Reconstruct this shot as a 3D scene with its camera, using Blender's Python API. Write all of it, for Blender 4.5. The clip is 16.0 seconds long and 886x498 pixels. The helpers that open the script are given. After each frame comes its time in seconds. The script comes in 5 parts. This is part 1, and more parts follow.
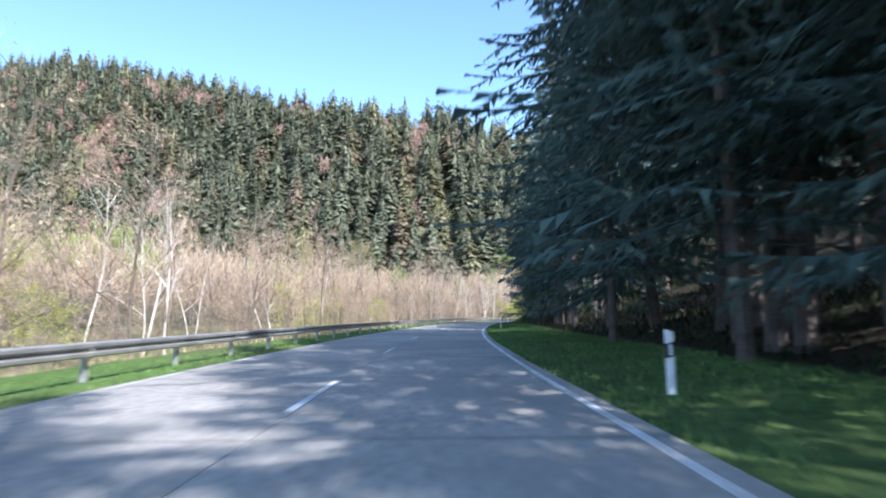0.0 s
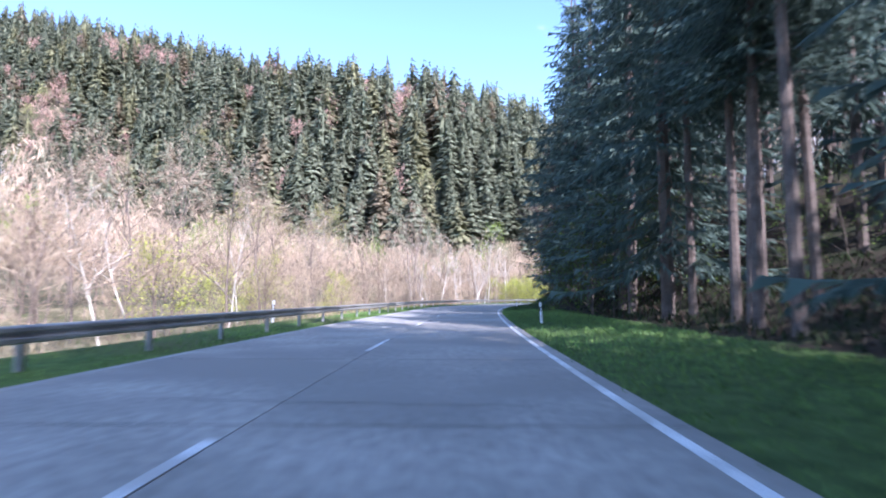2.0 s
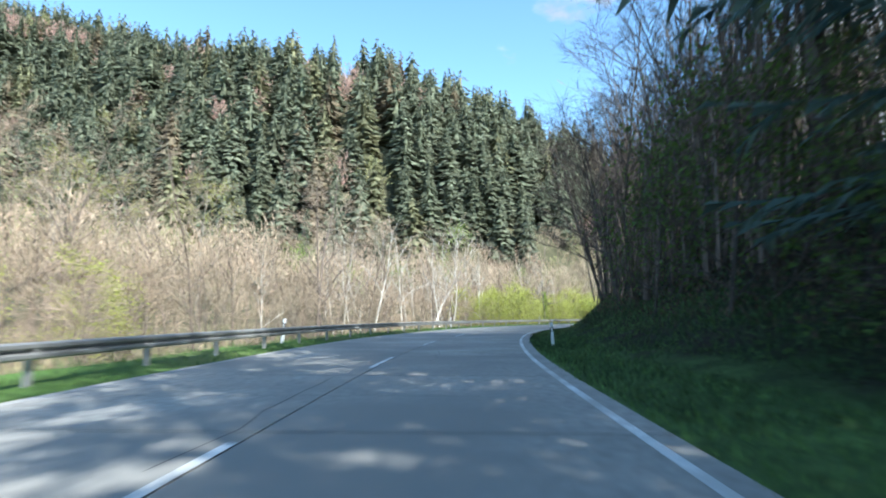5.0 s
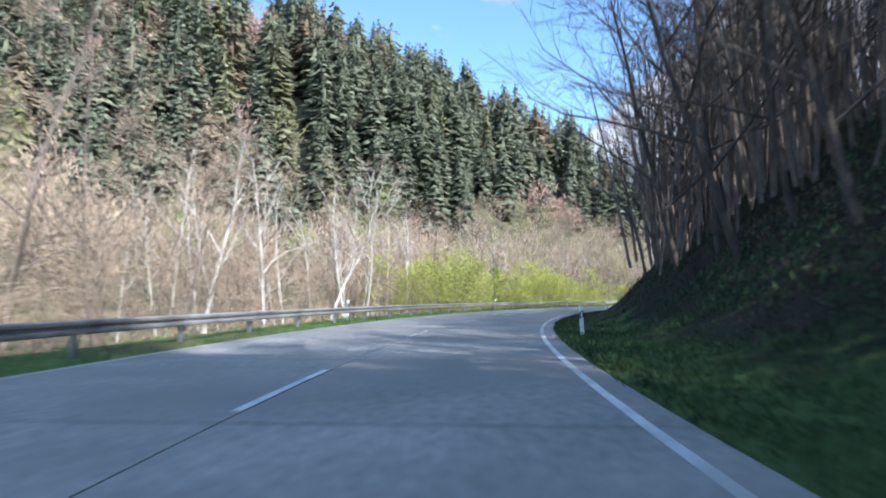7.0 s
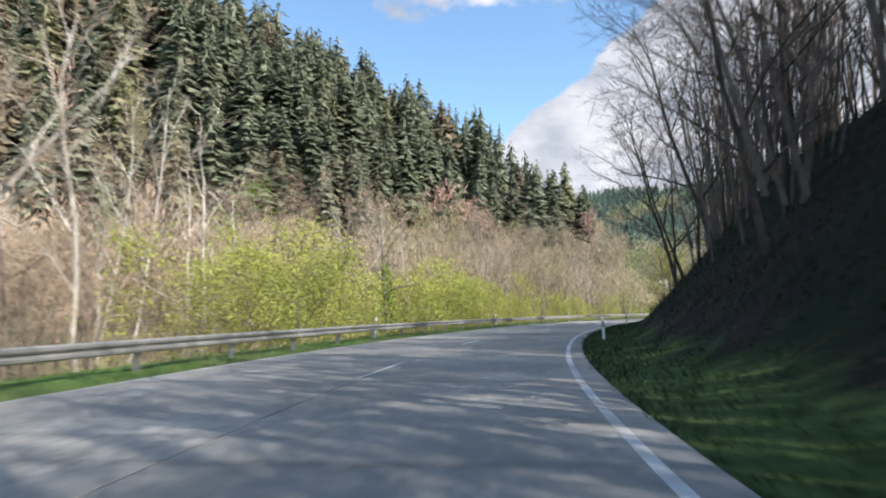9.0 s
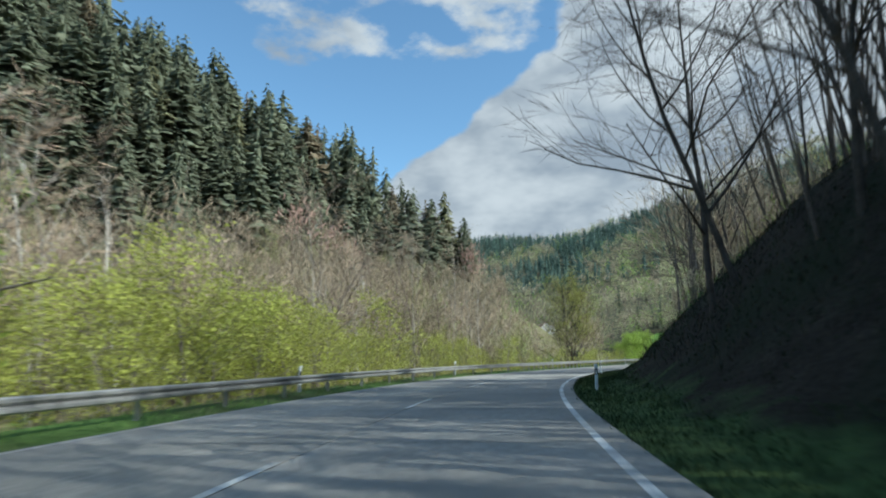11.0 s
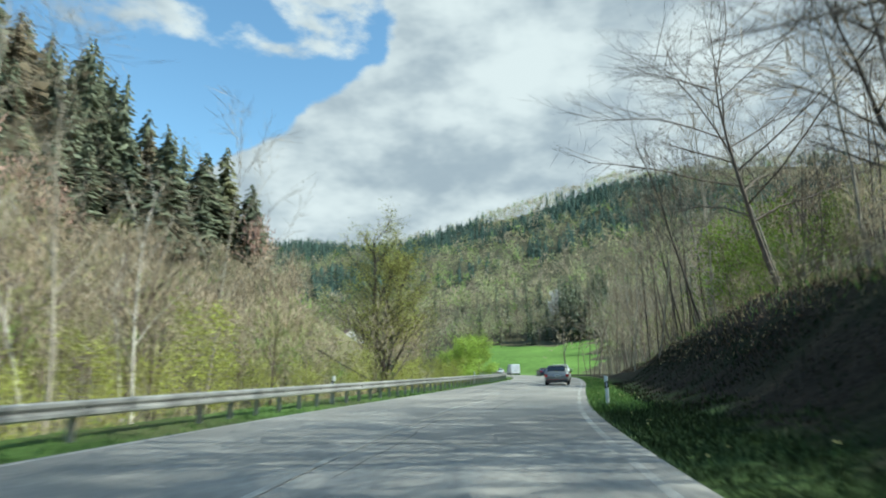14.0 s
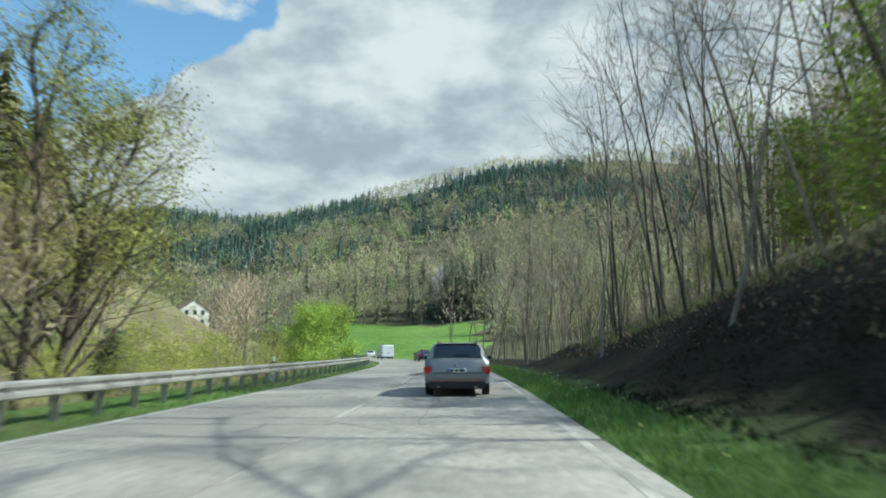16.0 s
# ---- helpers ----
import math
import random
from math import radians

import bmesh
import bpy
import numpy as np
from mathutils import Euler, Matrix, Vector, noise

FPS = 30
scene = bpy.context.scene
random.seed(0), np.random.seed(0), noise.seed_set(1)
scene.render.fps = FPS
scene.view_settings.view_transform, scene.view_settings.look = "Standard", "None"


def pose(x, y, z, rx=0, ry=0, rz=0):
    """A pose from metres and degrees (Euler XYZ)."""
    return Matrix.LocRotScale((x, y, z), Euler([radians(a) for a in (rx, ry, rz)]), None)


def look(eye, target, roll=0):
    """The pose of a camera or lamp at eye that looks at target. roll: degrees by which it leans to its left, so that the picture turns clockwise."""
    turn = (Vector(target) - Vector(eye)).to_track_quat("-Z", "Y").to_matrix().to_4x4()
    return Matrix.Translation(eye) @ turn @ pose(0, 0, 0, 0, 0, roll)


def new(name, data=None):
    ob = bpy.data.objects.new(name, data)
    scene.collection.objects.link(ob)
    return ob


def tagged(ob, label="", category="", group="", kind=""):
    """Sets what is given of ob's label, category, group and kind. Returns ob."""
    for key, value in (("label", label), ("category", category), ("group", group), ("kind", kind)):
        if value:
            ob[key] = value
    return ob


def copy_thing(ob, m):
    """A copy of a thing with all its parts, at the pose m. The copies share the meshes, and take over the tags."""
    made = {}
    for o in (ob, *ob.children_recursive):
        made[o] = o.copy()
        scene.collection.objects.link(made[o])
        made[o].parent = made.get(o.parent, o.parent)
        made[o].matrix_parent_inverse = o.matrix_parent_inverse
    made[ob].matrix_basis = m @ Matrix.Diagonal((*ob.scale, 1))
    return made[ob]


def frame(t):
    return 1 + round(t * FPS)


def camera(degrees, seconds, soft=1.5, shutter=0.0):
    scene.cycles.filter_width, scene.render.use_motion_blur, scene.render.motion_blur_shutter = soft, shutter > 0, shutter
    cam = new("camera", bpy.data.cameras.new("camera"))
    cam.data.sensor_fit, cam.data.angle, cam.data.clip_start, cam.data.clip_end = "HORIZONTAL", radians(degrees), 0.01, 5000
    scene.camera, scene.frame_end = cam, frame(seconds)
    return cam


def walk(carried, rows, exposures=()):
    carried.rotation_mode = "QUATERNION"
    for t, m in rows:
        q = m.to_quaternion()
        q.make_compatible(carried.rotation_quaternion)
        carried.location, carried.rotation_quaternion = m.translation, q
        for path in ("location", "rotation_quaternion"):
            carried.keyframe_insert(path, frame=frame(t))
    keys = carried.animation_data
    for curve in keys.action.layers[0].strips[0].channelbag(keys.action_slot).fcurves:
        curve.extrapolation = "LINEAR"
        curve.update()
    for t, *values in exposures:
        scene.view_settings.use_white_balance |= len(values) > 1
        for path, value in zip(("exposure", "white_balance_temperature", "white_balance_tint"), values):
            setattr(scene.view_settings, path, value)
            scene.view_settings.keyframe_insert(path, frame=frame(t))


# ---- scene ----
# ---------------------------------------------------------------- camera and path
cam = camera(73.7, 16.0, soft=1.9, shutter=0.42)
ROWS = [
    (0, -0.15, 0.00, 1.20, 0.14, 6.50, 0.54),
    (0.5, -0.07, 7.50, 1.20, 0.05, 5.14, 0.33),
    (1, -0.10, 15.06, 1.20, -0.44, 4.32, 0.15),
    (1.5, -0.07, 22.74, 1.20, -0.82, 3.78, 0.07),
    (2, 0.08, 30.25, 1.20, -1.33, 4.68, 0.06),
    (2.5, 0.47, 37.95, 1.20, -2.07, 5.19, 0.17),
    (3, 1.00, 45.75, 1.20, -2.11, 7.65, 0.62),
    (3.5, 1.30, 53.65, 1.20, -3.19, 7.01, 0.52),
    (4, 1.95, 61.60, 1.20, -3.77, 7.15, 0.23),
    (6.5, 7.22, 99.89, 1.20, -9.78, 4.95, 0.05),
    (7, 8.70, 107.14, 1.20, -11.95, 4.76, 0.04),
    (7.5, 10.65, 114.37, 1.20, -14.73, 5.84, 0.35),
    (8, 12.94, 121.56, 1.20, -16.67, 5.85, 0.79),
    (8.5, 15.65, 128.65, 1.20, -19.17, 6.68, 0.87),
    (9, 18.79, 135.61, 1.20, -21.03, 6.32, 1.06),
    (11.5, 39.75, 168.34, 1.20, -35.74, 11.48, 1.21),
    (12, 44.83, 174.36, 1.20, -38.35, 11.05, 0.95),
    (12.5, 50.12, 180.10, 1.20, -41.44, 10.75, 1.10),
    (13, 55.64, 185.39, 1.20, -43.55, 11.20, 0.82),
    (13.5, 61.38, 190.19, 1.20, -46.45, 11.20, 0.95),
    (14, 67.11, 194.79, 1.20, -51.08, 11.62, 0.81),
    (14.5, 73.24, 198.87, 1.20, -55.17, 11.02, 0.86),
    (15, 79.62, 202.65, 1.20, -58.99, 10.69, 0.62),
    (15.5, 86.30, 206.08, 1.20, -61.12, 9.73, -0.12),
    (16, 93.05, 209.40, 1.20, -62.36, 9.84, 0.26),
]
EXPOSURES = [(0.0, 1.25, 5600, 18), (0.5, 1.45, 5420, 25), (1.0, 1.55, 5450, 25), (2.5, 1.55, 5350, 30), (3.0, 1.38, 5550, 20), (3.5, 1.22, 5600, 6), (4.0, 1.25, 5600, 3), (7.0, 1.15, 5500, 14), (8.5, 0.83, 6080, 16), (9.0, 0.88, 6200, 14), (11.5, 0.25, 5600, -1), (12.5, 0.72, 5850, -2), (14.0, 0.62, 5850, -5), (16.0, 0.55, 5880, -4)]
walk(cam, [(t, pose(x, y, z, 90 + pitch, roll, yaw)) for t, x, y, z, yaw, pitch, roll in ROWS], EXPOSURES)

# ---------------------------------------------------------------- world and sun
SUN_DIR = Vector((0.37, -0.65, 0.655)).normalized()      # from the ground towards the sun
SUN_EL = math.asin(SUN_DIR.z)
SUN_AZ = math.atan2(SUN_DIR.x, SUN_DIR.y)
world = bpy.data.worlds.new("sky")
scene.world = world
world.use_nodes = True
wn = world.node_tree
sky = wn.nodes.new("ShaderNodeTexSky")
sky.sky_type = "NISHITA"
sky.sun_disc = False
sky.sun_elevation = SUN_EL
sky.sun_rotation = SUN_AZ
sky.air_density, sky.dust_density, sky.ozone_density = 1.0, 0.4, 0.6
tint = wn.nodes.new("ShaderNodeVectorMath")
tint.operation = "MULTIPLY"
tint.inputs[1].default_value = (0.90, 1.02, 1.0)
wn.links.new(sky.outputs[0], tint.inputs[0])
wn.links.new(tint.outputs[0], wn.nodes["Background"].inputs[0])
wn.nodes["Background"].inputs[1].default_value = 0.15
sun_data = bpy.data.lights.new("sun", "SUN")
sun_data.energy, sun_data.angle, sun_data.color = 4.8, radians(0.55), (1.0, 0.94, 0.84)
sun_lamp = new("sun", sun_data)
sun_lamp.matrix_world = look((0, 0, 300), Vector((0, 0, 300)) - SUN_DIR * 10)


# ---------------------------------------------------------------- materials
def mat(name, color, rough=0.8, metal=0.0, var=0.25, scale=1.0, fine=0.0, bump=0.0, rand=0.0, island=0.0, trans=0.0, coat=0.0, dark=None):
    """A surface with two scales of mottling, optional bump, and variation per object or per loose piece."""
    m = bpy.data.materials.new(name)
    m.use_nodes = True
    nt = m.node_tree
    b = nt.nodes["Principled BSDF"]
    b.inputs["Roughness"].default_value, b.inputs["Metallic"].default_value = rough, metal
    if coat:
        b.inputs["Coat Weight"].default_value, b.inputs["Coat Roughness"].default_value = coat, 0.08
    tc = nt.nodes.new("ShaderNodeTexCoord")
    value = None

    def noise_node(s, detail, amount):
        n = nt.nodes.new("ShaderNodeTexNoise")
        n.inputs["Scale"].default_value, n.inputs["Detail"].default_value = s, detail
        nt.links.new(tc.outputs["Object"], n.inputs["Vector"])
        r = nt.nodes.new("ShaderNodeMapRange")
        r.inputs["From Min"].default_value, r.inputs["From Max"].default_value = 0.3, 0.7
        r.inputs["To Min"].default_value, r.inputs["To Max"].default_value = 1 - amount, 1 + amount
        nt.links.new(n.outputs["Fac"], r.inputs["Value"])
        return n, r.outputs[0]

    def times(a, c):
        if a is None:
            return c
        n = nt.nodes.new("ShaderNodeMath")
        n.operation = "MULTIPLY"
        nt.links.new(a, n.inputs[0])
        nt.links.new(c, n.inputs[1])
        return n.outputs[0]

    def spread(socket, amount):
        r = nt.nodes.new("ShaderNodeMapRange")
        r.inputs["To Min"].default_value, r.inputs["To Max"].default_value = 1 - amount, 1 + amount
        nt.links.new(socket, r.inputs["Value"])
        return r.outputs[0]

    if var:
        n1, v = noise_node(scale, 4.0, var)
        value = times(value, v)
    if fine:
        n2, v = noise_node(scale * 14, 3.0, fine)
        value = times(value, v)
    if rand:
        value = times(value, spread(nt.nodes.new("ShaderNodeObjectInfo").outputs["Random"], rand))
    if island:
        value = times(value, spread(nt.nodes.new("ShaderNodeNewGeometry").outputs["Random Per Island"], island))
    out = None
    if value is not None:
        mix = nt.nodes.new("ShaderNodeVectorMath")
        mix.operation = "SCALE"
        mix.inputs[0].default_value = color
        nt.links.new(value, mix.inputs["Scale"])
        out = mix.outputs[0]
        if dark:
            blend = nt.nodes.new("ShaderNodeMix")
            blend.data_type = "RGBA"
            blend.inputs["B"].default_value = (*dark, 1)
            nt.links.new(out, blend.inputs["A"])
            n3 = nt.nodes.new("ShaderNodeTexNoise")
            n3.inputs["Scale"].default_value, n3.inputs["Detail"].default_value = scale * 0.37, 6.0
            nt.links.new(tc.outputs["Object"], n3.inputs["Vector"])
            r3 = nt.nodes.new("ShaderNodeMapRange")
            r3.inputs["From Min"].default_value, r3.inputs["From Max"].default_value = 0.46, 0.62
            nt.links.new(n3.outputs["Fac"], r3.inputs["Value"])
            nt.links.new(r3.outputs[0], blend.inputs["Factor"])
            out = blend.outputs["Result"]
        nt.links.new(out, b.inputs["Base Color"])
    else:
        b.inputs["Base Color"].default_value = (*color, 1)
    if bump:
        bn = nt.nodes.new("ShaderNodeBump")
        bn.inputs["Strength"].default_value, bn.inputs["Distance"].default_value = 0.6, bump
        n4 = nt.nodes.new("ShaderNodeTexNoise")
        n4.inputs["Scale"].default_value, n4.inputs["Detail"].default_value = scale * 9, 4.0
        nt.links.new(tc.outputs["Object"], n4.inputs["Vector"])
        nt.links.new(n4.outputs["Fac"], bn.inputs["Height"])
        nt.links.new(bn.outputs[0], b.inputs["Normal"])
    if trans or rough >= 0.9:
        b.inputs["Specular IOR Level"].default_value = 0.12
    if trans:
        tr = nt.nodes.new("ShaderNodeBsdfTranslucent")
        if out is not None:
            nt.links.new(out, tr.inputs["Color"])
        else:
            tr.inputs["Color"].default_value = (*color, 1)
        ms = nt.nodes.new("ShaderNodeMixShader")
        ms.inputs[0].default_value = trans
        nt.links.new(b.outputs[0], ms.inputs[1])
        nt.links.new(tr.outputs[0], ms.inputs[2])
        nt.links.new(ms.outputs[0], nt.nodes["Material Output"].inputs["Surface"])
    return m


CONCRETE = mat("worn_concrete", (0.30, 0.283, 0.25), 0.85, var=0.2, scale=0.45, fine=0.24, bump=0.006, rand=0.09, dark=(0.235, 0.222, 0.198))
JOINT = mat("joint_tar", (0.045, 0.043, 0.04), 0.7, var=0.2, scale=3)
PAINT = mat("road_paint", (0.66, 0.66, 0.64), 0.6, var=0.25, scale=1.6, fine=0.25, dark=(0.42, 0.41, 0.38))
WORN = mat("worn_road_paint", (0.40, 0.385, 0.35), 0.8, var=0.25, scale=1.4, fine=0.3, dark=(0.29, 0.275, 0.245))
def verge_material():
    """Grass that gives way to leaf litter up the bank, along an uneven edge."""
    # Litter kept near black: the bank's own shade is put into its colour.
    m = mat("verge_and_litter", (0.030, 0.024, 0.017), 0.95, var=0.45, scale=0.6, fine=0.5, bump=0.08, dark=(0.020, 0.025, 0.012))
    nt = m.node_tree
    b = nt.nodes["Principled BSDF"]
    litter = b.inputs["Base Color"].links[0].from_socket
    tc = nt.nodes.new("ShaderNodeTexCoord")

    def noise(scale, detail):
        n = nt.nodes.new("ShaderNodeTexNoise")
        n.inputs["Scale"].default_value, n.inputs["Detail"].default_value = scale, detail
        nt.links.new(tc.outputs["Object"], n.inputs["Vector"])
        return n.outputs["Fac"]

    ramp = nt.nodes.new("ShaderNodeValToRGB")
    ramp.color_ramp.elements[0].position, ramp.color_ramp.elements[0].color = 0.32, (0.040, 0.066, 0.020, 1)
    ramp.color_ramp.elements[1].position, ramp.color_ramp.elements[1].color = 0.68, (0.085, 0.130, 0.040, 1)
    nt.links.new(noise(2.2, 6.0), ramp.inputs[0])
    at = nt.nodes.new("ShaderNodeAttribute")
    at.attribute_name = "grassy"
    add = nt.nodes.new("ShaderNodeMath")
    add.operation = "ADD"
    nt.links.new(at.outputs["Fac"], add.inputs[0])
    nt.links.new(noise(0.7, 7.0), add.inputs[1])
    r = nt.nodes.new("ShaderNodeMapRange")
    r.inputs["From Min"].default_value, r.inputs["From Max"].default_value = 0.85, 1.15
    nt.links.new(add.outputs[0], r.inputs["Value"])
    mix = nt.nodes.new("ShaderNodeMix")
    mix.data_type = "RGBA"
    nt.links.new(r.outputs[0], mix.inputs["Factor"])
    nt.links.new(litter, mix.inputs["A"])
    nt.links.new(ramp.outputs[0], mix.inputs["B"])
    nt.links.new(mix.outputs["Result"], b.inputs["Base Color"])
    return m


VERGE = verge_material()
GRASS_G = mat("grass_ground", (0.085, 0.14, 0.035), 0.95, var=0.35, scale=0.3, fine=0.3, bump=0.03, dark=(0.10, 0.11, 0.045))
DRY = mat("dry_valley_grass", (0.165, 0.14, 0.085), 0.95, var=0.3, scale=0.2, fine=0.3, bump=0.05, dark=(0.13, 0.13, 0.06))
MEADOW = mat("spring_meadow", (0.125, 0.215, 0.045), 0.95, var=0.2, scale=0.05, fine=0.2, bump=0.03)
FOREST_G = mat("forest_floor", (0.09, 0.084, 0.048), 0.95, var=0.4, scale=0.1, fine=0.3)
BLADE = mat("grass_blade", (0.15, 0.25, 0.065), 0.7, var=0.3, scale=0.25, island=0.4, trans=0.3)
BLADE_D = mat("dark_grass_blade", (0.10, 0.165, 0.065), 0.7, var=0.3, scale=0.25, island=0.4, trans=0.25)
# A darker copy of the grass blade, with shade put into its colour.
SHADE_BLADE = mat("shade_toned_blade", (0.058, 0.085, 0.032), 0.75, var=0.3, scale=0.25, island=0.4, trans=0.2)
DRYBLADE = mat("dry_grass_blade", (0.38, 0.31, 0.18), 0.8, var=0.2, scale=0.3, island=0.35, trans=0.25)
# Leaves darker than natural, the bank's shade being part of their colour.
UNDER = mat("shade_dark_undergrowth", (0.022, 0.034, 0.014), 0.75, var=0.3, scale=0.4, island=0.45, trans=0.15)
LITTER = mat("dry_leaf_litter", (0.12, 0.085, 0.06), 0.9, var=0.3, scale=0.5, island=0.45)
# Shaded counterpart of the leaf litter above, darkened in colour.
DEADLEAF = mat("shade_dark_dead_leaves", (0.046, 0.034, 0.025), 0.9, var=0.3, scale=0.5, island=0.45)
BARK_D = mat("dark_bark", (0.09, 0.075, 0.062), 0.9, var=0.3, scale=2, fine=0.3, bump=0.02)
BARK_G = mat("grey_bark", (0.22, 0.19, 0.16), 0.9, var=0.3, scale=2, fine=0.3, bump=0.01)
BARK_S = mat("spruce_bark", (0.135, 0.108, 0.092), 0.95, var=0.3, scale=2, fine=0.3, bump=0.02)
BARK_P = mat("pale_grey_bark", (0.34, 0.295, 0.235), 0.9, var=0.3, scale=2, fine=0.3, bump=0.01)
BARK_M = mat("brown_bark", (0.17, 0.135, 0.11), 0.9, var=0.3, scale=2, fine=0.3, bump=0.01)
BARK_W = mat("birch_bark", (0.60, 0.55, 0.47), 0.75, var=0.3, scale=1.5, fine=0.2, dark=(0.27, 0.23, 0.19))
TWIG_D = mat("dark_twigs", (0.085, 0.068, 0.055), 0.9, var=0.2, scale=1, island=0.35)
TWIG_P = mat("pinkish_budding_twigs", (0.46, 0.345, 0.245), 0.9, var=0.2, scale=0.3, island=0.35, rand=0.2, trans=0.25)
TWIG_B = mat("beige_twigs", (0.42, 0.33, 0.23), 0.9, var=0.2, scale=0.3, island=0.35, rand=0.2, trans=0.25)
TWIG_R = mat("reddish_budding_twigs", (0.46, 0.30, 0.24), 0.9, var=0.2, scale=0.3, island=0.35, trans=0.3)
TWIG_M = mat("brown_budding_twigs", (0.32, 0.26, 0.18), 0.9, var=0.2, scale=0.3, island=0.35, trans=0.2)
TWIG_O = mat("olive_budding_twigs", (0.33, 0.32, 0.15), 0.9, var=0.2, scale=0.3, island=0.35, trans=0.35)
WILLOW = mat("willow_leaves", (0.45, 0.475, 0.105), 0.8, var=0.25, scale=0.4, island=0.25, rand=0.2, trans=0.35)
WILLOW_G = mat("green_willow_leaves", (0.34, 0.45, 0.09), 0.8, var=0.25, scale=0.4, island=0.25, rand=0.1, trans=0.35)
FRESH = mat("fresh_leaves", (0.22, 0.30, 0.06), 0.8, var=0.25, scale=0.4, island=0.35, rand=0.15, trans=0.35)
BLOSSOM = mat("white_blossom", (0.75, 0.70, 0.66), 0.8, var=0.15, scale=0.5, island=0.2, trans=0.2)
DANDELION = mat("dandelion_heads", (0.62, 0.58, 0.25), 0.8, var=0.2, scale=2, island=0.3, trans=0.3)
NEEDLE_N = mat("near_spruce_needles", (0.098, 0.138, 0.114), 0.7, var=0.35, scale=0.5, island=0.45, trans=0.4)
LEAFING = mat("opening_leaves", (0.33, 0.33, 0.09), 0.8, var=0.25, scale=0.4, island=0.35, trans=0.35)
HAZEL = mat("hazel_leaves", (0.10, 0.15, 0.035), 0.8, var=0.25, scale=0.4, island=0.35, trans=0.25)
NEEDLES = [
    mat("blue_green_needles", (0.198, 0.213, 0.142), 0.8, var=0.35, scale=0.3, island=0.45, trans=0.45),
    mat("dark_green_needles", (0.168, 0.182, 0.118), 0.8, var=0.35, scale=0.3, island=0.45, trans=0.45),
    mat("yellow_green_needles", (0.245, 0.24, 0.135), 0.8, var=0.35, scale=0.3, island=0.45, trans=0.45),
    mat("brown_green_needles", (0.245, 0.20, 0.13), 0.8, var=0.35, scale=0.3, island=0.45, trans=0.45),
]
# Distance haze is put into the bluish colour of the ridge's needles.
FAR_NEEDLES = [mat("haze_blue_needles", (0.095, 0.140, 0.115), 0.9, var=0.3, scale=0.05, island=0.3, trans=0.3),
               mat("haze_dark_needles", (0.075, 0.115, 0.090), 0.9, var=0.3, scale=0.05, island=0.3, trans=0.3)]
FAR_BUDS = mat("far_pale_buds", (0.42, 0.42, 0.22), 0.9, var=0.25, scale=0.04, island=0.3, trans=0.45)
FAR_GREEN = mat("far_fresh_green", (0.28, 0.38, 0.11), 0.9, var=0.25, scale=0.04, island=0.3, trans=0.45)
FAR_BROWN = mat("far_brown_crowns", (0.44, 0.37, 0.26), 0.9, var=0.25, scale=0.04, island=0.3, trans=0.45)
STEEL = mat("galvanised_steel", (0.37, 0.365, 0.35), 0.55, metal=0.5, var=0.22, scale=1.2, fine=0.1, rand=0.1)
WHITE_P = mat("white_plastic", (0.78, 0.78, 0.76), 0.5, var=0.08, scale=5)
BLACK_P = mat("black_plastic", (0.025, 0.025, 0.027), 0.5, var=0.1, scale=5)


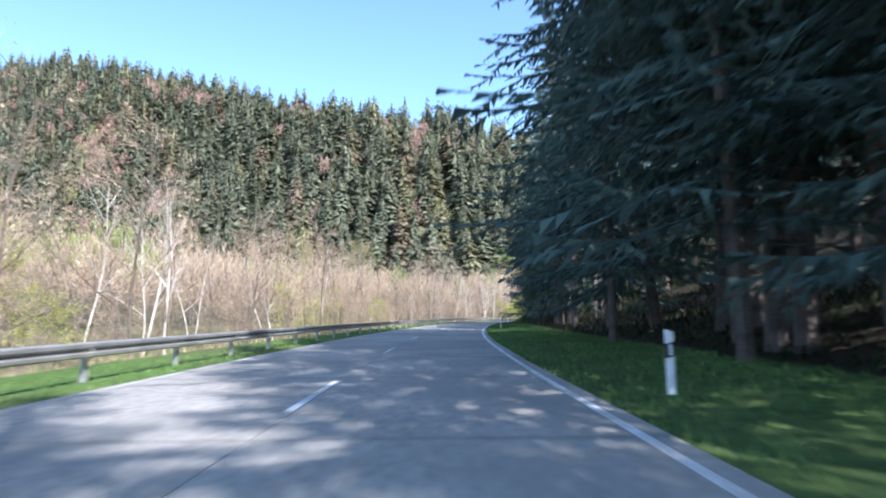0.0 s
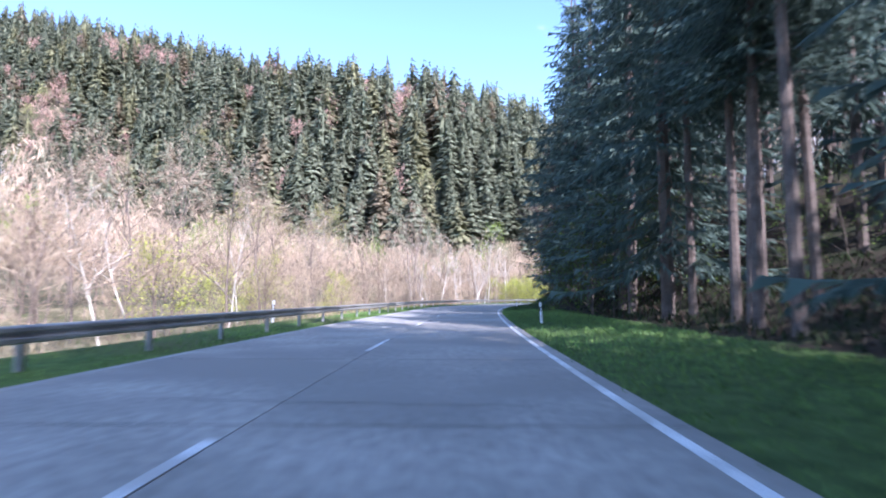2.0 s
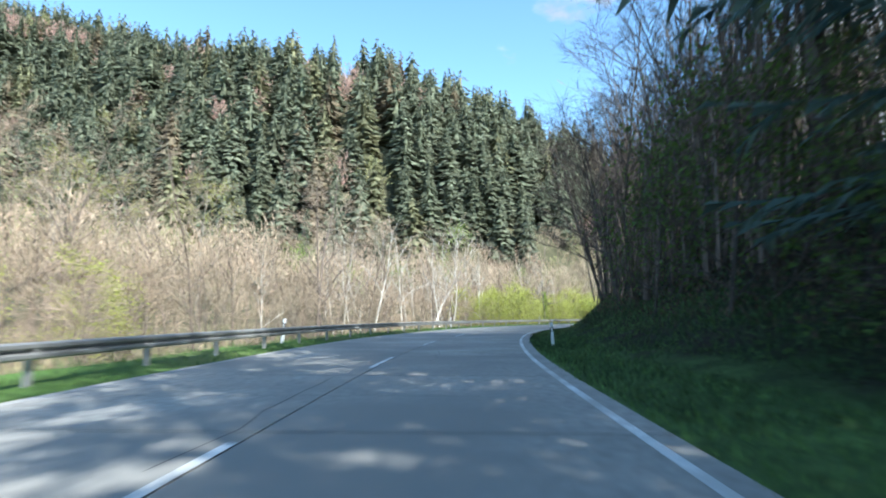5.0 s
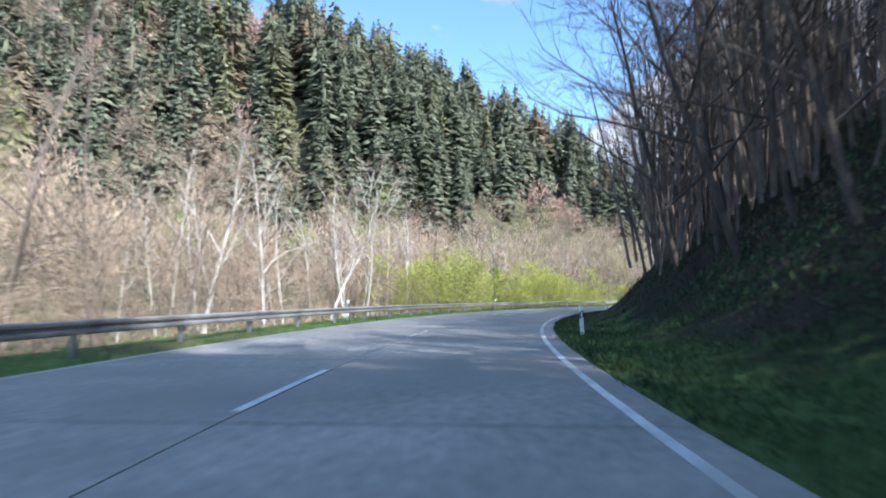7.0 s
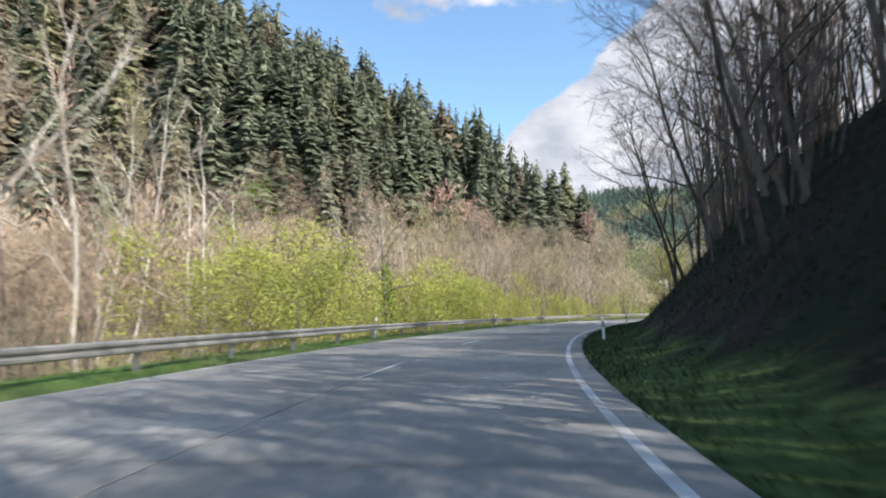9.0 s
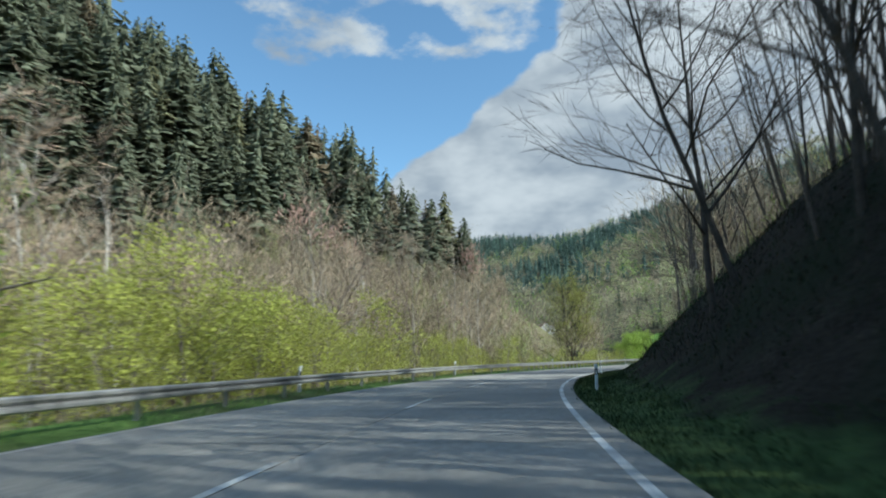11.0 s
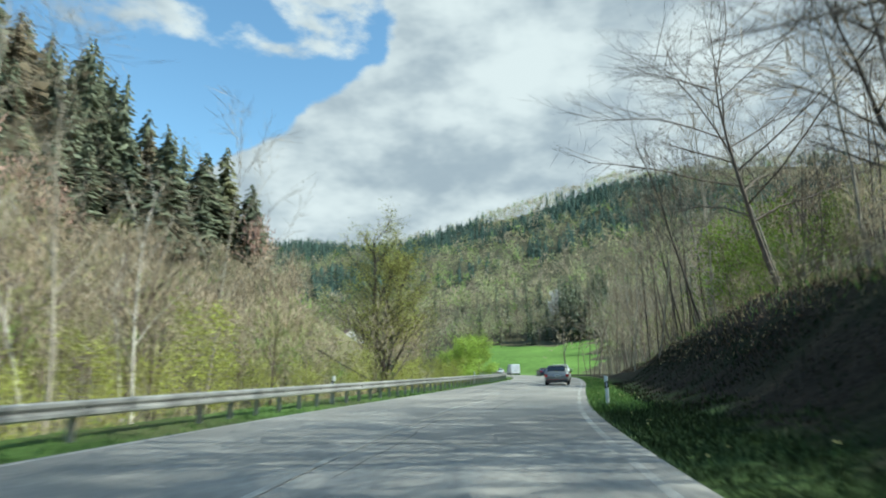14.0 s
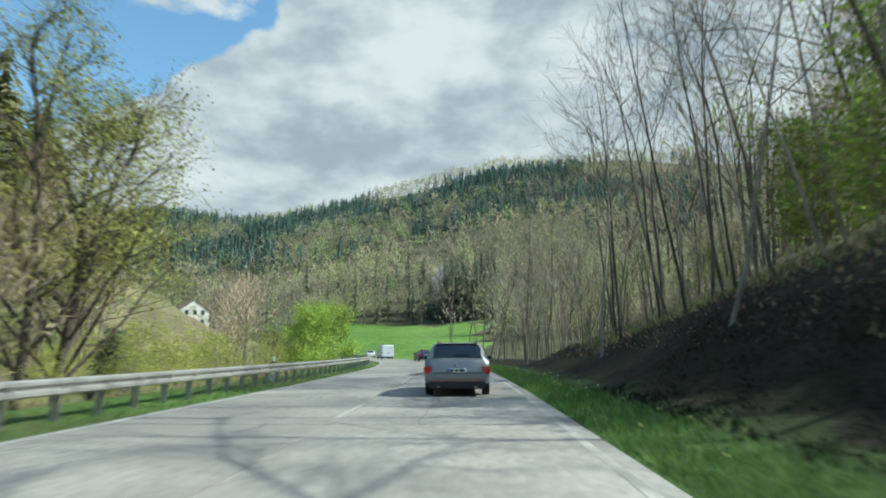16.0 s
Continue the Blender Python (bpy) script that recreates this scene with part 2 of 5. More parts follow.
def cloud_material():
    """White and grey clouds by noise over azimuth and elevation, clear sky between."""
    m = bpy.data.materials.new("clouds")
    m.use_nodes = True
    nt = m.node_tree
    nt.nodes.remove(nt.nodes["Principled BSDF"])
    N, L = nt.nodes.new, nt.links.new

    def math_node(op, a, b=None, c=None):
        n = N("ShaderNodeMath")
        n.operation = op
        for k, v in enumerate((a, b, c)):
            if v is None:
                continue
            if isinstance(v, (int, float)):
                n.inputs[k].default_value = v
            else:
                L(v, n.inputs[k])
        return n.outputs[0]

    def ramp(v, a, b, lo=0.0, hi=1.0):
        n = N("ShaderNodeMapRange")
        n.interpolation_type = "SMOOTHSTEP"
        for k, q in zip(("From Min", "From Max", "To Min", "To Max"), (a, b, lo, hi)):
            n.inputs[k].default_value = q
        L(v, n.inputs["Value"])
        return n.outputs[0]

    tc = N("ShaderNodeTexCoord")
    sep = N("ShaderNodeSeparateXYZ")
    unit = N("ShaderNodeVectorMath")
    unit.operation = "NORMALIZE"
    L(tc.outputs["Object"], unit.inputs[0])
    L(unit.outputs[0], sep.inputs[0])
    az = math_node("MULTIPLY", math_node("ARCTAN2", sep.outputs[0], sep.outputs[1]), 57.2958)
    el = math_node("MULTIPLY", math_node("ARCSINE", sep.outputs[2]), 57.2958)
    stretch = N("ShaderNodeMapping")
    stretch.inputs["Scale"].default_value = (1, 1, 1.9)
    L(unit.outputs[0], stretch.inputs["Vector"])

    def noise_of(scale, detail):
        n = N("ShaderNodeTexNoise")
        n.inputs["Scale"].default_value, n.inputs["Detail"].default_value, n.inputs["Roughness"].default_value = scale, detail, 0.55
        L(stretch.outputs[0], n.inputs["Vector"])
        return n.outputs["Fac"]

    big, puff, tone = noise_of(4.5, 6.0), noise_of(9.0, 7.0), noise_of(5.5, 4.0)
    edge = math_node("SUBTRACT", az, math_node("MINIMUM", math_node("MULTIPLY_ADD", el, 1.4, 2.5), 44.0))
    bank = ramp(edge, -3.5, 4.5, -0.42, 0.34)
    band = math_node("MULTIPLY", ramp(el, 25.0, 29.5), ramp(az, 6.0, 17.0))
    lift = math_node("MULTIPLY_ADD", band, 0.46, -0.45)
    for pa, pe, ra, re in ((11.4, 25.1, 2.4, 1.6), (21.0, 25.6, 2.6, 1.7), (19.5, 28.6, 4.5, 2.0), (27.0, 21.0, 2.5, 1.6), (36.0, 29.5, 5.0, 1.5)):
        da, de = math_node("MULTIPLY_ADD", az, 1 / ra, -pa / ra), math_node("MULTIPLY_ADD", el, 1 / re, -pe / re)
        lift = math_node("MAXIMUM", lift, ramp(math_node("MULTIPLY_ADD", da, da, math_node("MULTIPLY", de, de)), 0.0, 1.8, -0.02, -0.45))
    cover = math_node("ADD", math_node("MULTIPLY_ADD", puff, 0.5, math_node("MULTIPLY", big, 0.6)), math_node("MAXIMUM", bank, lift))
    fac = ramp(cover, 0.50, 0.66)
    mix = N("ShaderNodeMix")
    mix.data_type = "RGBA"
    mix.inputs["A"].default_value, mix.inputs["B"].default_value = (0.54, 0.59, 0.66, 1), (1.05, 1.05, 1.05, 1)
    L(ramp(tone, 0.33, 0.66), mix.inputs["Factor"])
    em = N("ShaderNodeEmission")
    em.inputs["Strength"].default_value = CLOUD
    L(mix.outputs["Result"], em.inputs["Color"])
    ms = N("ShaderNodeMixShader")
    L(fac, ms.inputs[0])
    L(N("ShaderNodeBsdfTransparent").outputs[0], ms.inputs[1])
    L(em.outputs[0], ms.inputs[2])
    L(ms.outputs[0], nt.nodes["Material Output"].inputs["Surface"])
    return m


CLOUD = 0.52


def build_clouds():
    az, el = np.radians(np.linspace(-20, 118, 70)), np.radians(np.linspace(-2, 62, 34))
    a, e = np.meshgrid(az, el, indexing="ij")
    v = 4000 * np.stack([np.sin(a) * np.cos(e), np.cos(a) * np.cos(e), np.sin(e)], -1).reshape(-1, 3)
    i, j = np.meshgrid(np.arange(69), np.arange(33), indexing="ij")
    q = (i * 34 + j).ravel()
    me = bpy.data.meshes.new("clouds")
    me.from_pydata(v.tolist(), [], np.stack([q, q + 1, q + 35, q + 34], 1).tolist())
    me.materials.append(cloud_material())
    ob = new("cloud_backdrop", me)
    ob.location = (50, 150, 0)
    tagged(ob, "bank of white and grey clouds in a blue sky", "sky", kind="structure")


build_clouds()


# ---------------------------------------------------------------- small geometry helpers
class Soup:
    """Vertices and faces gathered for one mesh."""

    def __init__(self):
        self.v, self.f, self.m, self.n = [], [], [], 0

    def add(self, v, f, m=0):
        v, f = np.asarray(v, float), np.asarray(f, int)
        self.v.append(v)
        self.f.append(f + self.n)
        self.m.append(np.full(len(f), m))
        self.n += len(v)

    def tube(self, pts, radii, sides=5, m=0):
        pts, k = np.asarray(pts, float), len(pts)
        d = np.gradient(pts, axis=0)
        d /= np.linalg.norm(d, axis=1)[:, None] + 1e-9
        up = np.where(np.abs(d[:, 2:3]) < 0.9, (0, 0, 1.0), (1.0, 0, 0))
        u = np.cross(d, up)
        u /= np.linalg.norm(u, axis=1)[:, None] + 1e-9
        w = np.cross(d, u)
        a = np.arange(sides) * 2 * np.pi / sides
        ring = pts[:, None] + np.asarray(radii)[:, None, None] * (np.cos(a)[None, :, None] * u[:, None] + np.sin(a)[None, :, None] * w[:, None])
        i, j = np.meshgrid(np.arange(k - 1), np.arange(sides), indexing="ij")
        i, j = i.ravel(), j.ravel()
        n = (j + 1) % sides
        a0, a1, b0, b1 = i * sides + j, i * sides + n, (i + 1) * sides + j, (i + 1) * sides + n
        self.add(ring.reshape(-1, 3), np.concatenate([np.stack([a0, b1, b0], 1), np.stack([a0, a1, b1], 1)]), m)

    def blades(self, base, tip, width, m=0, fold=None):
        """Thin kites from base to tip, one for each row."""
        base, tip = np.asarray(base, float), np.asarray(tip, float)
        n = len(base)
        d = tip - base
        side = np.cross(d, RNG.normal(size=(n, 3)) if fold is None else fold)
        side *= (np.broadcast_to(width, (n,)) / (np.linalg.norm(side, axis=1) + 1e-9))[:, None]
        mid = base + 0.45 * d
        v = np.stack([base, mid + side, tip, mid - side], 1).reshape(-1, 3)
        q = np.arange(n)[:, None] * 4
        self.add(v, np.concatenate([q + (0, 1, 2), q + (0, 2, 3)]), m)

    def mesh(self, name, mats, soft=False):
        v, f = np.concatenate(self.v), np.concatenate(self.f)
        me = bpy.data.meshes.new(name)
        me.vertices.add(len(v))
        me.vertices.foreach_set("co", v.astype(np.float32).ravel())
        k = f.shape[1]
        me.loops.add(f.size)
        me.loops.foreach_set("vertex_index", f.astype(np.int32).ravel())
        me.polygons.add(len(f))
        me.polygons.foreach_set("loop_start", np.arange(0, f.size, k, dtype=np.int32))
        me.polygons.foreach_set("material_index", np.concatenate(self.m).astype(np.int32))
        for m in mats:
            me.materials.append(m)
        me.update(calc_edges=True)
        if not soft:
            me.shade_flat()
        return me


RNG = np.random.default_rng(5)


def smooth(a, b, x):
    u = np.clip((np.asarray(x, float) - a) / (b - a), 0, 1)
    return u * u * (3 - 2 * u)


def part_mesh(name, me, parent, label="", local=None):
    ob = new(name, me)
    ob.parent = parent
    if local is not None:
        ob.matrix_local = local
    return tagged(ob, label)


def empty(name, m=None):
    ob = new(name)
    ob.empty_display_size = 0.2
    if m is not None:
        ob.matrix_world = m
    return ob


# ---------------------------------------------------------------- the line of the road
ROAD = [(-2.00, -90.00), (-2.00, -60.00), (-2.00, -30.00), (-2.05, 0.00), (-2.13, 16.49), (-1.79, 33.00), (-0.87, 49.49), (0.47, 65.95), (2.22, 82.37),
        (4.57, 98.72), (8.20, 114.82), (13.44, 130.48), (20.54, 145.38), (29.40, 159.33), (39.64, 172.31), (50.82, 184.43), (63.33, 195.17), (77.28, 203.99),
        (92.01, 211.46), (114.50, 222.30), (136.69, 234.05), (157.00, 247.50), (171.00, 261.00), (186.00, 275.00), (203.00, 289.00), (215.00, 304.00), (221.00, 324.00), (222.00, 350.00), (222.00, 380.00)]


def catmull(pts, step):
    p = np.array(pts, float)
    out = []
    for i in range(1, len(p) - 2):
        n = max(2, int(np.linalg.norm(p[i + 1] - p[i]) / step))
        u = (np.arange(n) / n)[:, None]
        a, b, c, d = p[i - 1], p[i], p[i + 1], p[i + 2]
        out.append(0.5 * (2 * b + (c - a) * u + (2 * a - 5 * b + 4 * c - d) * u**2 + (3 * b - a - 3 * c + d) * u**3))
    return np.concatenate(out)


RC = catmull(ROAD, 1.0)
RT = np.gradient(RC, axis=0)
RT /= np.linalg.norm(RT, axis=1)[:, None]
RS = np.r_[0, np.cumsum(np.linalg.norm(np.diff(RC, axis=0), axis=1))]
RS -= RS[np.argmin(np.abs(RC[:, 1]))]


def widen(s):
    return smooth(70, 110, s) * (1 - smooth(215, 250, s))


def on_road(s, d):
    """The plan place at arc length s and offset d (right of the middle: plus)."""
    s = np.asarray(s, float)
    x, y = np.interp(s, RS, RC[:, 0]), np.interp(s, RS, RC[:, 1])
    tx, ty = np.interp(s, RS, RT[:, 0]), np.interp(s, RS, RT[:, 1])
    return np.stack([x + d * ty, y - d * tx], -1)


def heading(s):
    tx, ty = np.interp(s, RS, RT[:, 0]), np.interp(s, RS, RT[:, 1])
    return math.degrees(math.atan2(-tx, ty))


def nearest(x, y):
    """Arc length and signed offset from the road's middle, for arrays."""
    p = np.stack([np.ravel(x), np.ravel(y)], 1).astype(float)
    s, d = np.empty(len(p)), np.empty(len(p))
    for a in range(0, len(p), 20000):
        q = p[a:a + 20000]
        i = np.argmin((q[:, None, 0] - RC[None, ::3, 0]) ** 2 + (q[:, None, 1] - RC[None, ::3, 1]) ** 2, 1) * 3
        off = q - RC[i]
        al = (off * RT[i]).sum(1)
        cr = off[:, 0] * RT[i][:, 1] - off[:, 1] * RT[i][:, 0]
        s[a:a + 20000] = RS[i] + np.clip(al, -3, 3)
        d[a:a + 20000] = np.sign(cr) * np.hypot(cr, np.maximum(np.abs(al) - 3, 0))
    return s, d


END = np.array([93.0, 209.6])        # where the drive ends
AHEAD = np.array([0.892, 0.452])


LAST_S = float(nearest(END[:1], END[1:])[0][0])


def wavy(x, y, size, seed=0.0):
    return np.sin(x / size + 1.7 * np.sin(y / size * 0.7 + seed)) * np.cos(y / size * 1.1 + seed * 2 + 0.9 * np.sin(x / size * 0.6))


FOOT = np.array([(-900.0, 480.0), (-400.0, 342.0), (-260.0, 312.0), (-184.0, 294.0), (-100.0, 264.0), (-50.0, 246.0), (20.0, 252.0), (60.0, 272.0), (110.0, 295.0), (150.0, 298.0), (400.0, 330.0)])


def behind_foot(x, y):
    """How far a place lies up the slope from the line of the hill's foot."""
    yf = np.interp(x, FOOT[:, 0], FOOT[:, 1])
    k = np.interp(x, (FOOT[1:, 0] + FOOT[:-1, 0]) / 2, np.diff(FOOT[:, 1]) / np.diff(FOOT[:, 0]))
    return (y - yf) / np.sqrt(1 + k * k)


def past_end(x, y):
    """How far a place lies beyond the hill's right end."""
    return (x - 150) * 0.86 - (y - 322) * 0.51


def hill_rise(x, y):
    f = behind_foot(x, y) + 5 * wavy(x, y, 40)
    rise = np.interp(x, [-220, -120, -20], [1.2, 1.04, 0.95]) * np.maximum(f, 0) + 0.001
    crest = np.interp(x, [-420, -300, -220, -40, 56, 93, 110, 131, 150, 165, 190], [252, 215, 184, 105, 104, 84, 84, 68, 38, 18, 0.5]) + 4 * wavy(x, y, 55, 0.3) * smooth(170, 140, x)
    hill = (rise ** -8.0 + crest ** -8.0) ** -0.125
    return hill + wavy(x, y, 33, 1.0) * 3 * smooth(20, 60, f) * smooth(160, 120, x)


def height(x, y):
    shape = np.shape(x)
    x, y = np.ravel(x).astype(float), np.ravel(y).astype(float)
    s, dc = nearest(x, y)
    left = np.maximum(-dc, 0)
    right = np.maximum(dc, 0)
    u = (x - END[0]) * AHEAD[0] + (y - END[1]) * AHEAD[1]
    v = -(x - END[0]) * AHEAD[1] + (y - END[1]) * AHEAD[0]
    z = np.full(len(x), -0.06)
    # the valley floor and the wooded hill across it
    z -= 1.7 * smooth(6.6, 14, left)
    z += hill_rise(x, y) + 0.11 * np.clip(left - 28, 0, 90) * (1 - smooth(88, 168, u + 0.25 * v))
    # the bank beside the road
    early = 1 - smooth(70, 95, s)
    late = smooth(205, 225, s)
    far = smooth(290, 330, s)
    toe = 10.0 * early + (6.0 + 0.4 * late) * (1 - early) + 26 * far
    r1 = np.maximum(right - toe, 0)
    steep = (0.28 * early + (0.66 + 0.38 * smooth(105, 138, s) - 0.19 * late) * (1 - early)) * (1 - 0.8 * far)
    swell = 0.55 * smooth(226, 246, s) * (1 - smooth(248, 268, s))
    hang = 0.16 * smooth(242, 256, s) * (1 - smooth(284, 310, s))      # the hillside climbs on behind the bank
    steep = steep * (1 - 0.45 * smooth(264, 284, s)) + 0.22 * swell
    reach = 8.5 - 4.4 * late + 1.7 * swell
    bank = steep * np.where(r1 < 2, r1 * r1 / 4, r1 - 1)
    over = np.maximum(r1 - reach, 0)
    bank = np.where(r1 > reach, steep * (reach - 1) + ((0.46 - 0.14 * early - 0.19 * late) * (1 - 0.6 * far) + hang) * over, bank)
    bank = np.minimum(bank, 75 + 0.15 * bank)
    z += bank + wavy(x, y, 7, 2.0) * 0.5 * smooth(2, 8, r1) * (1 - 0.6 * far)
    z += 0.12 * smooth(5.2, 6.4, np.abs(dc))
    z += 9 * smooth(35, 80, v) * smooth(100, 150, u) * (left > 0)
    # rising meadow ahead, and the far ridge
    r = np.hypot(x - END[0], y - END[1])
    az = np.degrees(np.arctan2(x - END[0], y - END[1]))
    z += (7 * smooth(112, 200, r) + 14 * smooth(205, 300, r)) * smooth(40, 52, az) * (1 - smooth(80, 100, az)) * smooth(4.5, 20, right)
    top = np.interp(az, [-60, 15, 30, 38, 46, 53, 60, 68, 74, 90, 120, 160], [60, 120, 165, 177, 185, 202, 245, 282, 274, 250, 200, 100])
    ridge = np.clip((r - 255) / 645, 0, 1) ** 1.12 * top * (1 + 0.05 * wavy(x, y, 90, 3.0))
    z = np.maximum(z, ridge + z * 0.2) * smooth(300, 360, r) + z * (1 - smooth(300, 360, r))
    z -= smooth(1000, 2400, r) * 60
    return z.reshape(shape)


# ---------------------------------------------------------------- ground: one sheet
def axis_lines(a, b, step, far, n):
    inner = np.arange(a, b + step, step)
    g = np.geomspace(step * 1.5, far, n)
    return np.r_[(a - np.cumsum(g))[::-1], inner, inner[-1] + np.cumsum(g)]


def before_house(p):
    """The open valley land in front of the house."""
    az = np.degrees(np.arctan2(p[:, 0] - END[0], p[:, 1] - END[1]))
    return (az > 33) & (az < 42.5) & (np.hypot(*(p - END).T) < 203)


def in_meadow(x, y):
    """The green field that rises behind the bend."""
    r = np.hypot(x - END[0], y - END[1])
    az = np.degrees(np.arctan2(x - END[0], y - END[1]))
    s, d = nearest(x, y)
    return (r > 96) & (r < 212 + 5 * np.sin(az)) & (az > 51) & (az < 65.6 + 0.8 * np.sin(r / 7)) & (d.reshape(np.shape(r)) > 3)


def build_ground():
    xs, ys = axis_lines(-40, 190, 1.7, 420, 28), axis_lines(-30, 300, 1.7, 420, 28)
    gx, gy = np.meshgrid(xs, ys, indexing="ij")
    gz = height(gx, gy)
    nx, ny = gx.shape
    i, j = np.meshgrid(np.arange(nx - 1), np.arange(ny - 1), indexing="ij")
    a = (i * ny + j).ravel()
    f = np.stack([a, a + ny, a + ny + 1, a + 1], 1)
    cx, cy = gx[:-1, :-1].ravel() + 0.8, gy[:-1, :-1].ravel() + 0.8
    s, d = nearest(cx, cy)
    m = np.full(len(f), 4)                                     # forest floor
    m[(d < 0) & (d > -44)] = 2                                 # pale valley grass
    m[(d < 0) & (d > -7.5)] = 0
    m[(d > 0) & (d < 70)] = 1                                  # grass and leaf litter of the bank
    m[(d > 17) & (d < 70) & (s > 90)] = 4
    m[(d > 12.5) & (d < 60) & (s > 244) & (s < 305)] = 2       # dry hillside, its sunlight put into the paler ground
    m[in_meadow(cx, cy)] = 3
    soup = Soup()
    soup.add(np.stack([gx, gy, gz], -1).reshape(-1, 3), f)
    soup.m = [m]
    me = soup.mesh("ground", [GRASS_G, VERGE, DRY, MEADOW, FOREST_G], soft=True)
    s, d = nearest(gx.ravel(), gy.ravel())
    edge = 9.5 - 2.7 * smooth(70, 95, s) - 0.3 * smooth(215, 230, s)
    me.attributes.new("grassy", "FLOAT", "POINT").data.foreach_set("value", (0.5 - np.clip((d - edge) / 4, -0.5, 0.6)).astype(np.float32))
    ob = new("ground", me)
    return tagged(ob, "uneven valley ground with grass verges, leaf litter and meadow", "ground", kind="structure")


build_ground()


# ---------------------------------------------------------------- road
def strip(s0, s1, d0, d1, z0, z1, step=3.0, grow0=0.0, grow1=0.0, thick=0.0):
    """A band along the road between two offsets, as vertices and quads, with side skirts of the given thickness."""
    n = max(2, int(math.ceil((s1 - s0) / step)) + 1)
    s = np.linspace(s0, s1, n)
    a, b = on_road(s, d0 + grow0 * widen(s)), on_road(s, d1 + grow1 * widen(s))
    rows = [np.c_[a, np.full(n, z0)], np.c_[b, np.full(n, z1)]]
    if thick:
        rows = [np.c_[a, np.full(n, z0 - thick)]] + rows + [np.c_[b, np.full(n, z1 - thick)]]
    v = np.concatenate(rows)
    i = np.arange(n - 1)
    f = np.concatenate([np.stack([i + k * n, i + (k + 1) * n, i + (k + 1) * n + 1, i + k * n + 1], 1) for k in range(len(rows) - 1)])
    return v, f


road = tagged(empty("road"), "two-lane country road of pale worn concrete slabs", "road", kind="structure")
bed = Soup()
bed.add(*strip(-58, 385, -4.1, 4.22, -0.012, -0.012, 3.0, -0.7, 0.34, 0.1))
part_mesh("road_bed", bed.mesh("road_bed", [JOINT]), road)


def build_slabs():
    s = -30.0
    k = 0
    while s < 330:
        j = 0.006 if s < 58 else 0.011
        for a, b, ga, gb in ((-4.08, -j, -0.7, 0.0), (j, 4.2, 0.0, 0.34)):
            so = Soup()
            so.add(*strip(s + 0.018, s + 5.982, a, b, 0.0, 0.0, 3.0, ga, gb, 0.06))
            part_mesh("slab", so.mesh("slab", [CONCRETE]), road)
        s += 6.0
        k += 1
    for a, b in ((-57, -30.01), (330.01, 384)):
        so = Soup()
        so.add(*strip(a, b, -4.08, 4.2, 0.0, 0.0, 3.0, -0.7, 0.34, 0.06))
        part_mesh("slab", so.mesh("slab", [CONCRETE]), road)


def build_cracks():
    """Tar-filled cracks that wander across the slabs."""
    rng = np.random.default_rng(61)
    for k in range(26):
        s0, along = rng.uniform(0, 290), rng.uniform() < 0.45
        n = 14
        wob = np.cumsum(rng.normal(0, 0.05, n))
        if along:
            s, d = s0 + np.linspace(0, rng.uniform(4, 11), n), rng.uniform(-3.6, 3.6) + wob
        else:
            s, d = s0 + wob, np.linspace(rng.uniform(-3.9, -1), rng.uniform(0.5, 4.2), n)
        w = rng.uniform(0.006, 0.018) * rng.uniform(0.6, 1.2, n)
        a, b = (0, w) if along else (w, 0)
        p0 = np.array([on_road(x - i, y - j) for x, y, i, j in zip(s, d, np.broadcast_to(a, n), np.broadcast_to(b, n))])
        p1 = np.array([on_road(x + i, y + j) for x, y, i, j in zip(s, d, np.broadcast_to(a, n), np.broadcast_to(b, n))])
        so = Soup()
        i = np.arange(n - 1)
        so.add(np.concatenate([np.c_[p0, np.full(n, 0.003)], np.c_[p1, np.full(n, 0.003)]]), np.stack([i, i + 1, n + i + 1, n + i], 1))
        part_mesh("tar_seam", so.mesh("tar_seam", [JOINT]), road, "dark tar-filled crack")


build_cracks()

marks = tagged(empty("road_markings"), "worn white road lines painted on concrete", "road marking", kind="structure")
for a, b, ga, gb in ((3.83, 3.96, 0.2, 0.2), (-3.97, -3.85, -0.7, -0.7)):
    for s0, s1 in ((-56, 222), (222, 380)):
        so = Soup()
        so.add(*strip(s0, s1, a, b, 0.004, 0.004, 2.0, ga, gb))
        part_mesh("edge_line", so.mesh("edge_line", [PAINT if a > 0 and s0 < 200 else WORN]), marks)
for n in range(-4, 31):
    s = n * 12.0 + 7.8 - 1.2 * float(smooth(85, 105, n * 12.0))
    so = Soup()
    so.add(*strip(s, s + 3.6, -0.13, -0.01, 0.004, 0.004, 1.5))
    part_mesh("dash", so.mesh("dash", [PAINT if s < 200 else WORN]), marks)


# ---------------------------------------------------------------- guard rail
def rail_profile():
    """The W section: offset towards the road, height."""
    return [(0.0, -0.155), (0.045, -0.15), (0.075, -0.12), (0.075, -0.06), (0.0, -0.015), (0.0, 0.015), (0.075, 0.06), (0.075, 0.12), (0.045, 0.15), (0.0, 0.155)]


